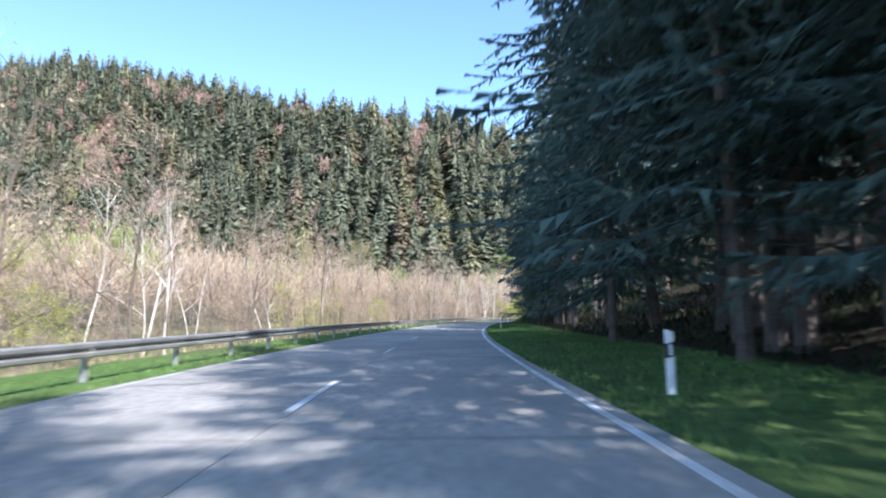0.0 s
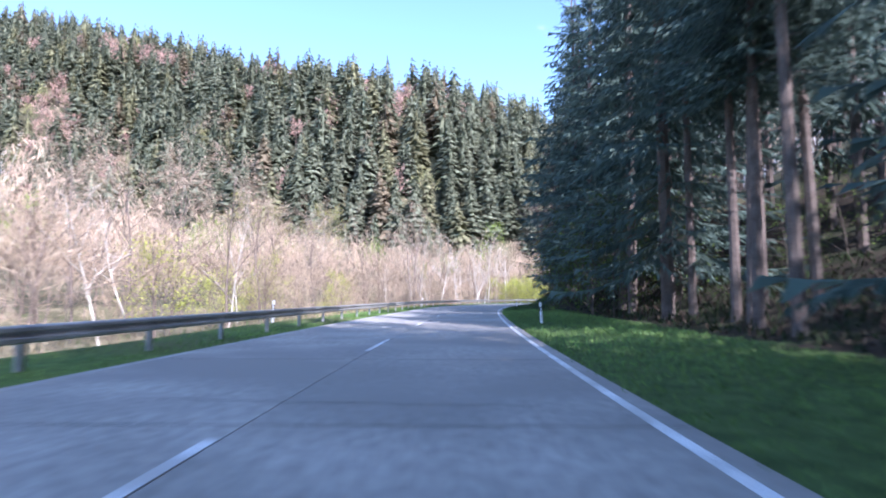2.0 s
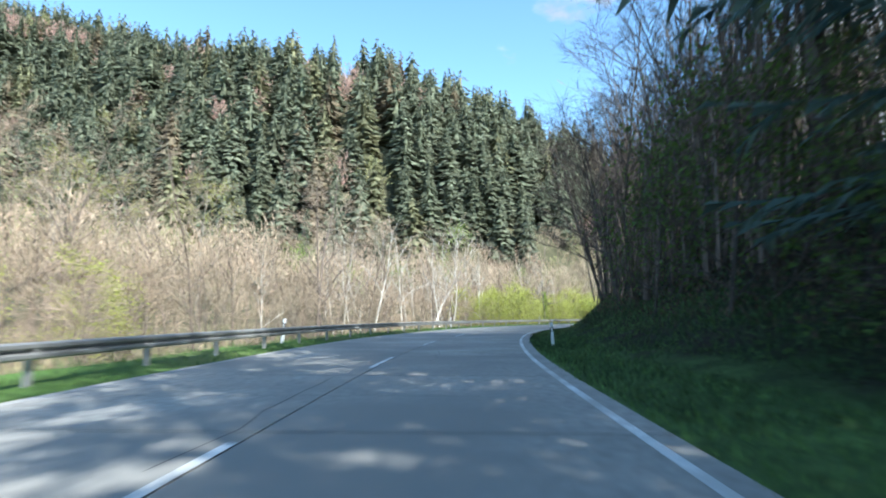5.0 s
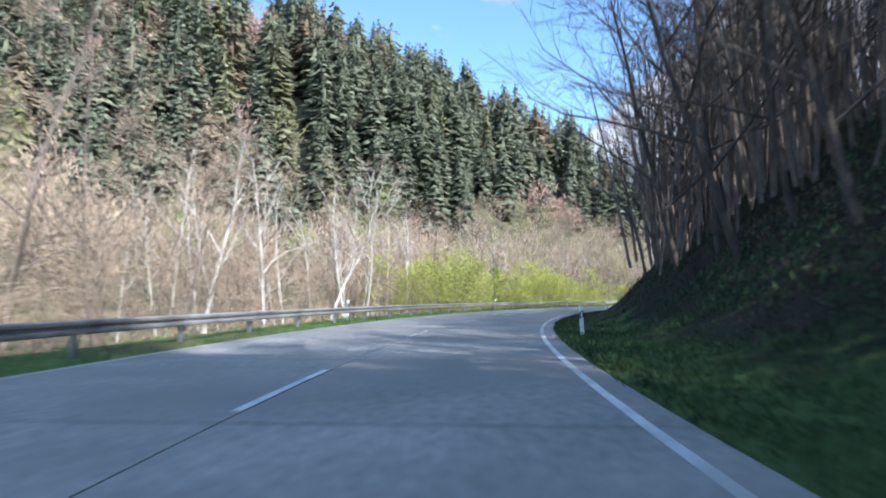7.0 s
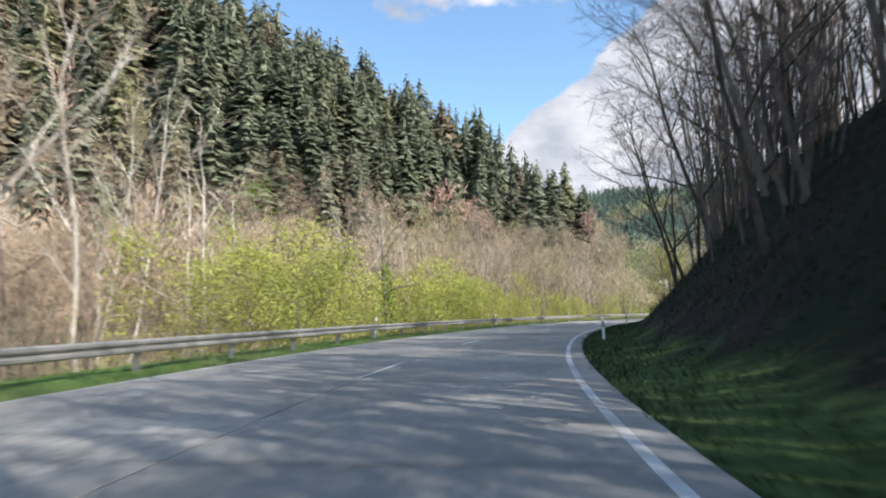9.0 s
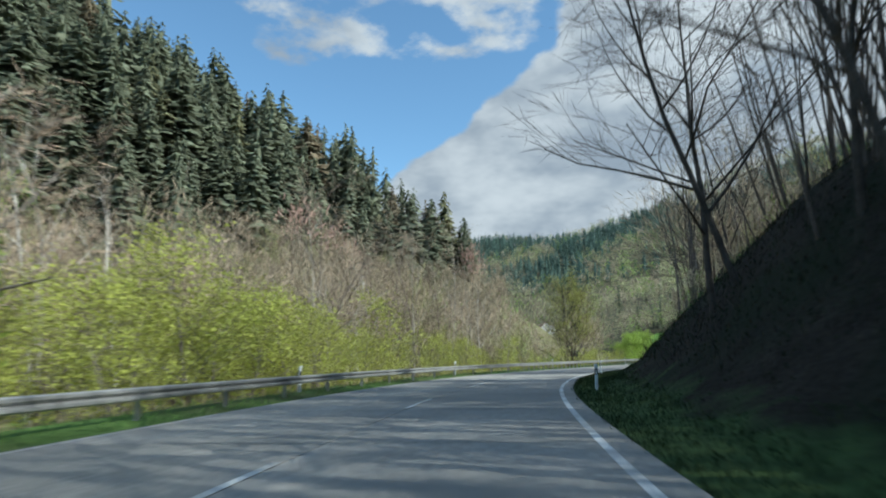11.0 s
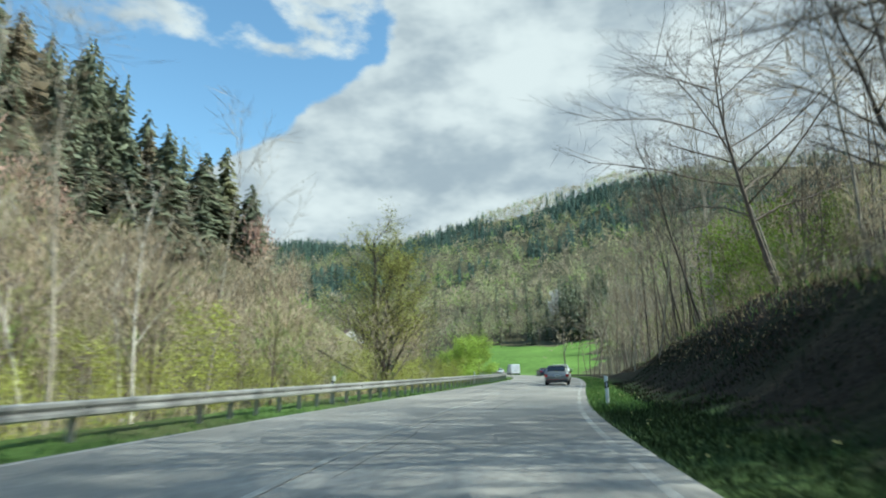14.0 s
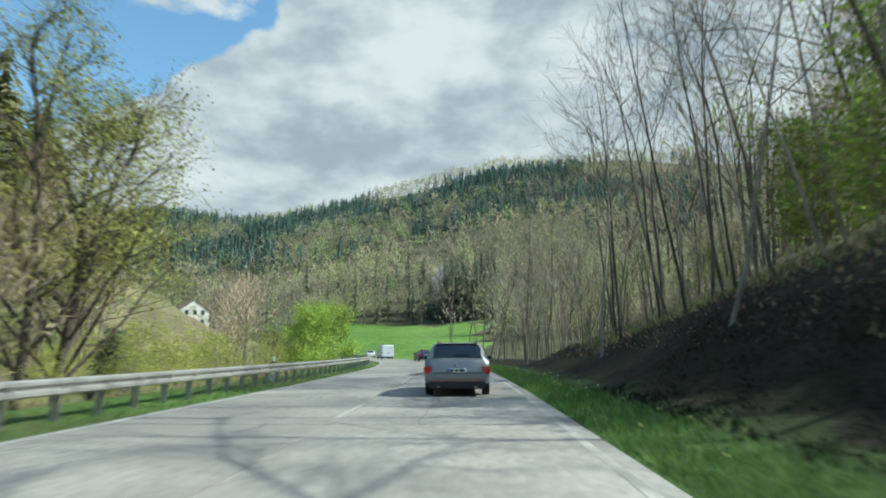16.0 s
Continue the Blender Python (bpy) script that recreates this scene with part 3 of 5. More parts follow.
def build_rail():
    rail = tagged(empty("guard_rail"), "galvanised steel guard rail on posts beside the road", "guard rail", kind="structure")
    prof = rail_profile()
    top = 0.60

    def beam(s0, s1):
        s = np.linspace(s0, s1 + 0.12, 3)
        base = -5.1 - 0.7 * widen(s)
        rows = [np.c_[on_road(s, base + o), np.full(3, top + h)] for o, h in prof] + [np.c_[on_road(s, base + o - 0.006), np.full(3, top + h)] for o, h in reversed(prof)]
        v = np.concatenate(rows)
        k = len(rows)
        i = np.arange(2)
        f = np.concatenate([np.stack([i + a * 3, i + a * 3 + 1, i + ((a + 1) % k) * 3 + 1, i + ((a + 1) % k) * 3], 1) for a in range(k)])
        so = Soup()
        so.add(v, f)
        part_mesh("rail_beam", so.mesh("rail_beam", [STEEL]), rail)

    post = Soup()
    w, t, z0, z1 = 0.055, 0.05, -0.5, 0.72
    prof_p = [(-w, -t), (w, -t), (w, -t + 0.012), (-w + 0.012, -t + 0.012), (-w + 0.012, t - 0.012), (w, t - 0.012), (w, t), (-w, t)]
    v = [(x, y, z) for z in (z0, z1) for x, y in prof_p]
    n = len(prof_p)
    f = [(i, (i + 1) % n, n + (i + 1) % n, n + i) for i in range(n)]
    post.add(v, f)
    post.add([(-0.03, -0.04, 0.45), (0.18, -0.04, 0.45), (0.18, 0.04, 0.45), (-0.03, 0.04, 0.45), (-0.03, -0.04, 0.7), (0.18, -0.04, 0.7), (0.18, 0.04, 0.7), (-0.03, 0.04, 0.7)],
             [(0, 3, 2, 1), (4, 5, 6, 7), (0, 1, 5, 4), (1, 2, 6, 5), (2, 3, 7, 6), (3, 0, 4, 7)])
    pm = post.mesh("post", [STEEL])
    s = -36.0
    while s < 348:
        step = 4.0 if s < 232 else 4.0 / 3
        beam(s, s + 4.0)
        for q in np.arange(s, s + 4.0 - 0.01, step):
            x, y = on_road(q, -5.22 - 0.7 * widen(q))
            part_mesh("post", pm, rail, local=pose(x, y, 0, 0, 0, heading(q)))
        s += 4.0


build_rail()


# ---------------------------------------------------------------- trees
def conifer_soup(rng, whorls, per, radius, low, sag, m=0):
    """A conifer of unit height: a narrow core and rings of small drooping sprays in an uneven cone."""
    so = Soup()
    lop, turn = rng.uniform(0.05, 0.22), rng.uniform(0, 6.28)

    def reach(f, a):
        t = np.clip((f - low) / (1 - low), 0, 1)
        return radius * (1 - t) ** 0.66 * np.minimum(1, 0.6 + 2.0 * t) * (1 + lop * np.sin(a - turn) + 0.1 * np.sin(3 * a + 9 * f)) + 0.012

    k = np.linspace(low, 0.86, 7)
    so.tube([(0, 0, z) for z in k], [0.22 * float(reach(z, turn)) for z in k], 5, m)
    count = np.maximum(5, per * (1.15 - np.linspace(0, 1, whorls)) ** 0.7).astype(int)
    f0 = np.repeat(low + (0.985 - low) * np.linspace(0, 1, whorls) ** 0.92, count)
    n = len(f0)
    a = rng.uniform(0, 6.28, n)
    f = np.clip(f0 + rng.normal(0, 0.010, n), low, 0.985)
    r = reach(f0, a) * rng.uniform(0.6, 1.2, n)
    d = np.stack([np.cos(a), np.sin(a), 0 * a], 1)
    side = np.stack([-d[:, 1], d[:, 0], 0 * a], 1)
    half = (0.17 * r + 0.008) * rng.uniform(0.7, 1.3, n)
    inner = d * (r * rng.uniform(0.1, 0.35, n))[:, None] + np.stack([0 * a, 0 * a, f + 0.018], 1)
    tip = d * r[:, None] + np.stack([0 * a, 0 * a, f - sag * r * rng.uniform(0.1, 0.9, n)], 1)
    mid = inner * 0.4 + tip * 0.6
    drop = np.stack([0 * a, 0 * a, half * rng.uniform(0.2, 1.0, n)], 1)
    v = np.stack([inner, mid + side * half[:, None] - drop, tip, mid - side * half[:, None] - drop], 1).reshape(-1, 3)
    q = np.arange(n)[:, None] * 4
    so.add(v, np.concatenate([q + (0, 1, 2), q + (0, 2, 3)]), m)
    so.blades([(0, 0, 0.92), (0, 0, 0.92)], [(0, 0, 1.0), (0.004, 0, 0.99)], 0.008, m)
    return so


def grow_bare(rng, h, r, primaries=9, secondaries=6, twigs=5, lean=0.0, fork=0.35, spread=0.8, twig_len=0.9, crooked=0.06, fine_segs=2, reach=1.0):
    """Trunk and limbs, and the fine twigs with their directions."""
    wood = Soup()
    tb, tt = [], []

    def stem(p, d, length, rad, sides, segs, wander, end=0.35):
        pts, q, dd = [np.array(p, float)], np.array(p, float), np.array(d, float)
        for _ in range(segs):
            dd = dd + rng.normal(0, wander, 3)
            dd /= np.linalg.norm(dd)
            q = q + dd * length / segs
            pts.append(q.copy())
        wood.tube(pts, np.linspace(rad, rad * end, segs + 1), sides)
        return np.array(pts), dd

    def at(pts, f):
        x = f * (len(pts) - 1)
        i = min(int(x), len(pts) - 2)
        return pts[i] + (x - i) * (pts[i + 1] - pts[i])

    trunk, _ = stem((0, 0, -0.4), (lean, 0.05, 1), h * 0.92, r, 7, 6, crooked, 0.2)
    for k in range(primaries):
        f = fork + (1 - fork) * (k + rng.uniform(0, 0.8)) / primaries
        a = k * 2.4 + rng.uniform(-0.5, 0.5)
        up = 0.45 + 0.9 * f * rng.uniform(0.6, 1.2)
        d = np.array([math.cos(a) * spread + lean * 0.4, math.sin(a) * spread, up])
        ln = reach * h * (0.42 - 0.25 * f) * rng.uniform(0.75, 1.2)
        limb, _ = stem(at(trunk, min(f, 0.97)), d / np.linalg.norm(d), ln, r * (0.5 - 0.3 * f), 4, 4, 0.12)
        for j in range(secondaries):
            g = 0.25 + 0.75 * (j + rng.uniform(0, 0.9)) / secondaries
            b = a + rng.choice((-1, 1)) * rng.uniform(0.4, 1.1)
            d2 = np.array([math.cos(b) * spread, math.sin(b) * spread, rng.uniform(0.1, 0.9)])
            sub, d3 = stem(at(limb, min(g, 0.98)), d2 / np.linalg.norm(d2), ln * rng.uniform(0.3, 0.55), r * 0.12, 3, fine_segs, 0.15)
            for _ in range(twigs):
                p = at(sub, rng.uniform(0.2, 1))
                w = d3 + rng.normal(0, 0.55, 3) + (0, 0, 0.1)
                tb.append(p)
                tt.append(p + w / np.linalg.norm(w) * twig_len * rng.uniform(0.5, 1.3))
    return wood, np.array(tb), np.array(tt)


def sprinkle(so, base, tip, n, size, rng, m=0, jitter=0.25):
    """Small leaves or buds along the twigs."""
    i = rng.integers(0, len(base), n)
    p = base[i] + (tip[i] - base[i]) * rng.uniform(0.1, 1, (n, 1)) + rng.normal(0, jitter, (n, 3))
    d = rng.normal(0, 1, (n, 3))
    d /= np.linalg.norm(d, axis=1)[:, None]
    side = np.cross(d, rng.normal(size=(n, 3))) * 0.45
    q = d * size * rng.uniform(0.6, 1.3, (n, 1))
    so.add(np.stack([p - q * 0.2 - side * size, p - q * 0.2 + side * size, p + q], 1).reshape(-1, 3), np.arange(3 * n).reshape(n, 3), m)


def bare_tree(name, seed, bark, twig_mat, label, twig_w=0.012, leaf=None, leaves=0, leaf_size=0.12, category="tree", **kw):
    rng = np.random.default_rng(seed)
    wood, tb, tt = grow_bare(rng, **kw)
    ob = empty(name)
    tagged(ob, label, category)
    part_mesh("trunk", wood.mesh("trunk", [bark]), ob)
    cr = Soup()
    cr.blades(tb, tt, twig_w)
    if leaf is not None:
        sprinkle(cr, tb, tt, leaves, leaf_size, rng, 1)
    part_mesh("crown", cr.mesh("crown", [twig_mat, leaf or twig_mat]), ob)
    return ob


def near_spruce(seed, h=24.0, bare=0.28, fine=True, stout=1.0):
    """A tall spruce with a bare lower trunk, dead snags and hanging sprays."""
    rng = np.random.default_rng(seed)
    ob = tagged(empty("spruce_tree"), "tall dark spruce with drooping boughs in deep shade", "tree", "spruces beside the road")
    wood = Soup()
    wood.tube([(0, 0, -0.6), (0.02, 0, 0.5), (0, 0.05, h * 0.4), (0.03, 0, h * 0.75), (0, 0, h)], [stout * r for r in (0.34, 0.26, 0.2, 0.12, 0.02)], 7)
    n = 24
    a, z = rng.uniform(0, 6.28, n), rng.uniform(0.1, bare + 0.12, n) * h
    st = np.stack([np.cos(a) * rng.uniform(0.6, 1.9, n), np.sin(a) * rng.uniform(0.6, 1.9, n), z - rng.uniform(0, 0.7, n)], 1)
    wood.blades(np.stack([0 * a, 0 * a, z], 1), st, 0.018)
    part_mesh("trunk", wood.mesh("trunk", [BARK_S]), ob)
    cr = Soup()
    def comb(line, d, reach, droop):
        """A twig line with a fringe of short shoots on both sides."""
        m = 2 * (len(line) - 1)
        side = np.array([-d[1], d[0], 0])
        sgn = np.array([1, -1] * (m // 2))[:, None]
        p0, p1 = np.repeat(line[:-1], 2, 0), np.repeat(line[1:], 2, 0) + np.array([0, 0, 0.012])
        ln = reach * rng.uniform(0.5, 1.4, (m, 1)) * np.repeat(np.linspace(1.1, 0.5, m // 2), 2)[:, None]
        out = p1 + sgn * side * ln * rng.uniform(0.3, 1.0, (m, 1)) + d * ln * rng.uniform(0.2, 0.9, (m, 1)) - np.array([0, 0, 1.0]) * ln * rng.uniform(0.0, droop, (m, 1))
        cr.add(np.stack([p0, p1, out], 1).reshape(-1, 3), np.arange(3 * m).reshape(m, 3))

    whorls = 30 if fine else 20
    for k in range(whorls):
        f = bare + (1 - bare) * (k + rng.uniform(-0.4, 0.4)) / whorls
        r = (0.165 * h) * (1 - max(f - bare, 0) / (1 - bare)) ** 0.75 + 0.25
        a0, per = rng.uniform(0, 6.28), 6 if fine else 7
        for b in range(per):
            a = a0 + b * 6.283 / per + rng.uniform(-0.3, 0.3)
            rr = min(r * rng.uniform(0.5, 1.25), 5.0)
            d = np.array([math.cos(a), math.sin(a), 0])
            u = np.linspace(0.06, 1, 15 if fine else 9)[:, None]
            line = d * rr * u + np.array([0, 0, 1.0]) * (min(f, 0.985) * h + rng.uniform(-0.4, 0.4) - rr * (0.72 * u - 0.45 * u**2))
            comb(line, d, 0.32 if fine else 0.5 + 0.08 * rr, 1.5)
            for j in range((5 if f < 0.55 else 3) if fine else 0):
                i = 3 + 2 * j
                w = a + (0.85 if j % 2 else -0.85) * rng.uniform(0.7, 1.2)
                e = np.array([math.cos(w), math.sin(w), 0])
                q = np.linspace(0, 1, 7 if f < 0.55 else 5)[:, None] * rr * (0.42 - 0.05 * j) * rng.uniform(0.7, 1.2)
                comb(line[i] + e * q - np.array([0, 0, 1.0]) * q * rng.uniform(0.15, 0.6), e, 0.24, 1.6)
    part_mesh("crown", cr.mesh("crown", [NEEDLE_N]), ob)
    return ob


def plant(template_list, places, rng, scale=(0.8, 1.2), tilt=3.0, sink=0.1):
    """Copies of the templates at plan places, standing on the ground; the first uses move the templates themselves."""
    places = np.asarray(places)
    z = height(places[:, 0], places[:, 1])
    used = set()
    for n, ((x, y), h) in enumerate(zip(places, z)):
        pick = int(rng.integers(0, len(template_list)))
        t = template_list[n if n < len(template_list) else pick]
        sc = rng.uniform(*scale)
        m = pose(x, y, h - sink, rng.normal(0, tilt), rng.normal(0, tilt), rng.uniform(0, 360)) @ Matrix.Diagonal((sc, sc, sc * rng.uniform(0.9, 1.12), 1))
        if id(t) not in used:
            used.add(id(t))
            t.matrix_world = m
        else:
            c = copy_thing(t, m)
            c.matrix_basis = m


def scatter_band(rng, n, s0, s1, d0, d1, gap):
    """Random plan places in a stretch of the road's side, kept apart."""
    out = []
    for _ in range(n * 12):
        s, d = rng.uniform(s0, s1), rng.uniform(d0, d1)
        p = on_road(s, d)
        if all((p[0] - q[0]) ** 2 + (p[1] - q[1]) ** 2 > gap * gap for q in out[-400:]):
            out.append(p)
        if len(out) >= n:
            break
    return np.array(out)


def stuff_forest(name, label, places, heights, soups, mats, rng, lean=0.015, full=False):
    """One joined mesh of many trees; full ones are shaded as rounded masses of foliage."""
    v_all, f_all, m_all, n_all, count = [], [], [], [], 0
    z = height(places[:, 0], places[:, 1])
    data = [(np.concatenate(s.v), np.concatenate(s.f), np.concatenate(s.m)) for s in soups]
    for (x, y), h, g, in zip(places, heights, z):
        v, f, stem = data[int(rng.integers(0, len(data)))]
        a = rng.uniform(0, 6.28)
        w = h * rng.uniform(0.8, 1.2)
        c, s_ = math.cos(a), math.sin(a)
        p, (kx, ky) = np.empty_like(v), rng.normal(0, lean, 2) * h
        p[:, 0], p[:, 1], p[:, 2] = x + (v[:, 0] * c - v[:, 1] * s_) * w + kx * v[:, 2], y + (v[:, 0] * s_ + v[:, 1] * c) * w + ky * v[:, 2], g - 0.2 + v[:, 2] * h
        if full:
            k = np.stack([v[:, 0] * c - v[:, 1] * s_, v[:, 0] * s_ + v[:, 1] * c, np.zeros(len(v))], 1)
            k = k / (np.linalg.norm(k, axis=1)[:, None] + 0.01) + (0, 0, 0.55) + rng.normal(0, 0.28, v.shape)
            k /= np.linalg.norm(k, axis=1)[:, None]
            face = np.cross(p[f[:, 1]] - p[f[:, 0]], p[f[:, 2]] - p[f[:, 0]])
            turned = (face * k[f].mean(1)).sum(1) < 0
            f = np.where(turned[:, None], f[:, ::-1], f)
            n_all.append(k)
        v_all.append(p)
        f_all.append(f + count)
        m_all.append(np.where(stem == 1, len(mats), int(rng.choice(len(mats), p=MIX[:len(mats)] / MIX[:len(mats)].sum()))))
        count += len(v)
    so = Soup()
    so.v, so.f, so.m, so.n = v_all, f_all, m_all, count
    me = so.mesh(name, mats + [BARK_M], soft=full)
    if full:
        me.normals_split_custom_set_from_vertices(np.concatenate(n_all).astype(np.float32))
    return tagged(new(name, me), label, "woods", kind="stuff")


MIX = np.array([0.42, 0.39, 0.13, 0.06])


def crown_soup(rng, n, coarse=False, m=0, width=0.0055, stems=1):
    """A hazy budding crown of unit height: fine upward twigs in an uneven outline."""
    so = Soup()
    a, el = rng.uniform(0, 6.28, n), rng.uniform(-0.6, 1.5, n)
    r = rng.uniform(0.15, 1.0, n) ** 0.6 * (1 + 0.25 * np.sin(3 * a + rng.uniform(0, 6)) + 0.2 * np.sin(4 * el + rng.uniform(0, 6)))
    base = np.stack([0.31 * r * np.cos(a) * np.cos(el), 0.31 * r * np.sin(a) * np.cos(el), 0.55 + 0.36 * r * np.sin(el)], 1)
    d = base - (0, 0, 0.25)
    d = d / np.linalg.norm(d, axis=1)[:, None] + rng.normal(0, 0.45, (n, 3))
    so.blades(base, base + d * (0.11 if coarse else 0.065), 0.017 if coarse else width, m)
    for k in range(stems):
        x, y = rng.uniform(-0.12, 0.12, 2) * (stems > 1)
        so.tube([(x, y, 0), (x * 1.3 + 0.01, y * 1.2, 0.4), (x * 1.8, y * 1.8 + 0.01, 0.85)], [0.007 if stems > 1 else 0.011, 0.005, 0.002], 3, 1)
    if not coarse:
        for k in range(6):
            q = k * 1.1
            so.tube([(0, 0, 0.28 + 0.06 * k), (0.14 * math.cos(q), 0.14 * math.sin(q), 0.5 + 0.06 * k)], [0.005, 0.0015], 3, 1)
    return so


def grid_places(x0, x1, y0, y1, step, rng):
    gx, gy = np.meshgrid(np.arange(x0, x1, step), np.arange(y0, y1, step))
    p = np.stack([gx.ravel(), gy.ravel()], 1)
    return p + rng.uniform(-0.42, 0.42, p.shape) * step


def build_hill():
    rng = np.random.default_rng(11)
    p = grid_places(-430, 300, 40, 640, 8.9, rng)
    s, d = nearest(p[:, 0], p[:, 1])
    f, e = behind_foot(p[:, 0], p[:, 1]), past_end(p[:, 0], p[:, 1])
    keep = ((d < -38) | (f > -8) & (d < -20)) & (f < 225) & (e < 25) & (rng.uniform(size=len(p)) > smooth(150, 225, f) * 0.5) & ((f > -40) | (rng.uniform(size=len(p)) < 0.8))
    more = grid_places(75, 185, 268, 400, 6.0, rng)
    more = more[(nearest(more[:, 0], more[:, 1])[1] < -20) & (behind_foot(more[:, 0], more[:, 1]) < 26)]
    p, d, s, f = p[keep], d[keep], s[keep], f[keep]
    patch = wavy(p[:, 0], p[:, 1], 24, 0.4) + rng.normal(0, 0.35, len(p))
    broad = (patch > 0.8) & (f > 30) | (f < 0) | (f < 14) & (rng.uniform(size=len(p)) < 0.5) | (rng.uniform(size=len(p)) < 0.06)
    broad &= (p[:, 0] < 30) | (f < 24)
    broad |= (p[:, 0] > 60) & (f < 24) | (e[keep] > 3)
    con = ~broad
    tall = rng.triangular(17, 26, 36, len(p)) - 4 * smooth(40, 120, p[:, 0])
    soups = [conifer_soup(np.random.default_rng(100 + k), 17, 17, 0.23 + 0.03 * (k % 3), 0.05, 0.6) for k in range(7)]
    foot = con & (f < 45) & (p[:, 0] > -140)
    fine = [conifer_soup(np.random.default_rng(140 + k), 26, 24, 0.21 + 0.03 * (k % 3), 0.05, 0.65) for k in range(5)]
    stuff_forest("hill_foot_conifers", "tall spruces at the foot of the hill", p[foot], tall[foot], fine, NEEDLES, rng, full=True)
    near = con & ~foot & (f < 140)
    stuff_forest("conifer_wood", "sunlit spruce and fir wood covering a steep hillside", p[near], tall[near], soups, NEEDLES, rng, full=True)
    soups = [conifer_soup(np.random.default_rng(120 + k), 15, 14, 0.23 + 0.03 * (k % 3), 0.05, 0.6) for k in range(7)]
    high = con & ~foot & ~near
    stuff_forest("upper_conifer_wood", "spruce wood on the upper hillside up to the crest", p[high], tall[high], soups, NEEDLES, rng, full=True)
    low = broad & ((f < 22) | (e[keep] > 3))
    crowns = [crown_soup(np.random.default_rng(200 + k), 330, width=0.004) for k in range(5)]
    right = low & (p[:, 0] > 55)
    more, low = np.concatenate([more, p[right]]), low & ~right
    more = more[~before_house(more)]
    stuff_forest("slope_wood", "brown and olive budding trees on the lower slope", more, rng.uniform(10, 17, len(more)), crowns, [TWIG_B, TWIG_M, TWIG_O], rng)
    stuff_forest("budding_wood", "budding reddish and beige broadleaf trees at a hill's foot", p[low], rng.uniform(11, 18, low.sum()), crowns, [TWIG_P, TWIG_B, FRESH], rng)
    top = broad & ~low & ~right
    crowns = [crown_soup(np.random.default_rng(210 + k), 320, width=0.009) for k in range(5)]
    stuff_forest("reddish_wood", "reddish budding broadleaf trees among the hill's conifers", p[top], rng.uniform(15, 22, top.sum()), crowns, [TWIG_R, TWIG_R, TWIG_O], rng)


build_hill()


def build_far_hills():
    rng = np.random.default_rng(12)
    p = grid_places(100, 1150, 100, 1150, 9.6, rng)
    r, az = np.hypot(*(p - END).T), np.degrees(np.arctan2(p[:, 0] - END[0], p[:, 1] - END[1]))
    keep = (r > 300) & (r < 960) & (az > 16) & (az < 88)
    p, r, az = p[keep], r[keep], az[keep]
    patch = wavy(p[:, 0], p[:, 1], 60, 1.4) + rng.normal(0, 0.3, len(p))
    con = (patch + 0.5 * smooth(480, 620, r) + 0.25 * smooth(60, 50, az) - 0.5 * smooth(820, 900, r) * smooth(54, 60, az) > 0.3) & (r > 470)
    soups = [conifer_soup(np.random.default_rng(300 + k), 7, 8, 0.34, 0.04, 0.6) for k in range(4)]
    stuff_forest("far_conifer_wood", "distant dark conifer wood on a ridge", p[con], rng.uniform(11, 20, con.sum()), soups, FAR_NEEDLES, rng, full=True)
    crowns = [crown_soup(np.random.default_rng(320 + k), 40, True) for k in range(4)]
    thin = ~con & (rng.uniform(size=len(p)) < 0.62)
    stuff_forest("far_budding_wood", "distant budding broadleaf wood on a ridge", p[thin], rng.triangular(11, 15, 23, thin.sum()), crowns, [FAR_BUDS, FAR_BROWN, FAR_GREEN], rng)
    # the wooded valley sides nearer by
    p = grid_places(60, 460, 150, 560, 9.0, rng)
    r = np.hypot(*(p - END).T)
    s, d = nearest(p[:, 0], p[:, 1])
    u = (p - END) @ AHEAD
    v = -(p[:, 0] - END[0]) * AHEAD[1] + (p[:, 1] - END[1]) * AHEAD[0]
    keep = (r < 330) & (r > 45) & ~in_meadow(p[:, 0], p[:, 1]) & ((d > 9) & (u > 88) | (d < -24) & (past_end(p[:, 0], p[:, 1]) > 8) | (d < -26) & (d > -110) & (u > 30) & (behind_foot(p[:, 0], p[:, 1]) < 5)) & (np.abs(d) > 9)
    p = p[keep & ~before_house(p)]
    crowns = [crown_soup(np.random.default_rng(340 + k), 75, width=0.008) for k in range(5)]
    ring, turn = rng.uniform(214, 245, 90), np.radians(rng.uniform(49, 68, 90))
    p = np.concatenate([p, END + np.stack([ring * np.sin(turn), ring * np.cos(turn)], 1)])
    con = (rng.uniform(size=len(p)) < 0.12) & (np.hypot(*(p - END).T) > 150)
    stuff_forest("valley_wood", "budding broadleaf trees on the valley side", p[~con], rng.uniform(8, 16, (~con).sum()), crowns, [FAR_BUDS, FAR_BROWN, FAR_GREEN], rng)
    soups = [conifer_soup(np.random.default_rng(360 + k), 13, 8, 0.18, 0.06, 0.5) for k in range(3)]
    ring, turn = rng.uniform(216, 265, 46), np.radians(rng.uniform(62.5, 67.5, 46))
    stuff_forest("spruce_stand", "dense dark spruce stand behind the meadow", END + np.stack([ring * np.sin(turn), ring * np.cos(turn)], 1), rng.uniform(17, 27, 46), soups, NEEDLES[:2], rng)
    stuff_forest("valley_spruces", "dark spruces among broadleaf trees", p[con], rng.uniform(12, 22, con.sum()), soups, NEEDLES[:2], rng)


build_far_hills()


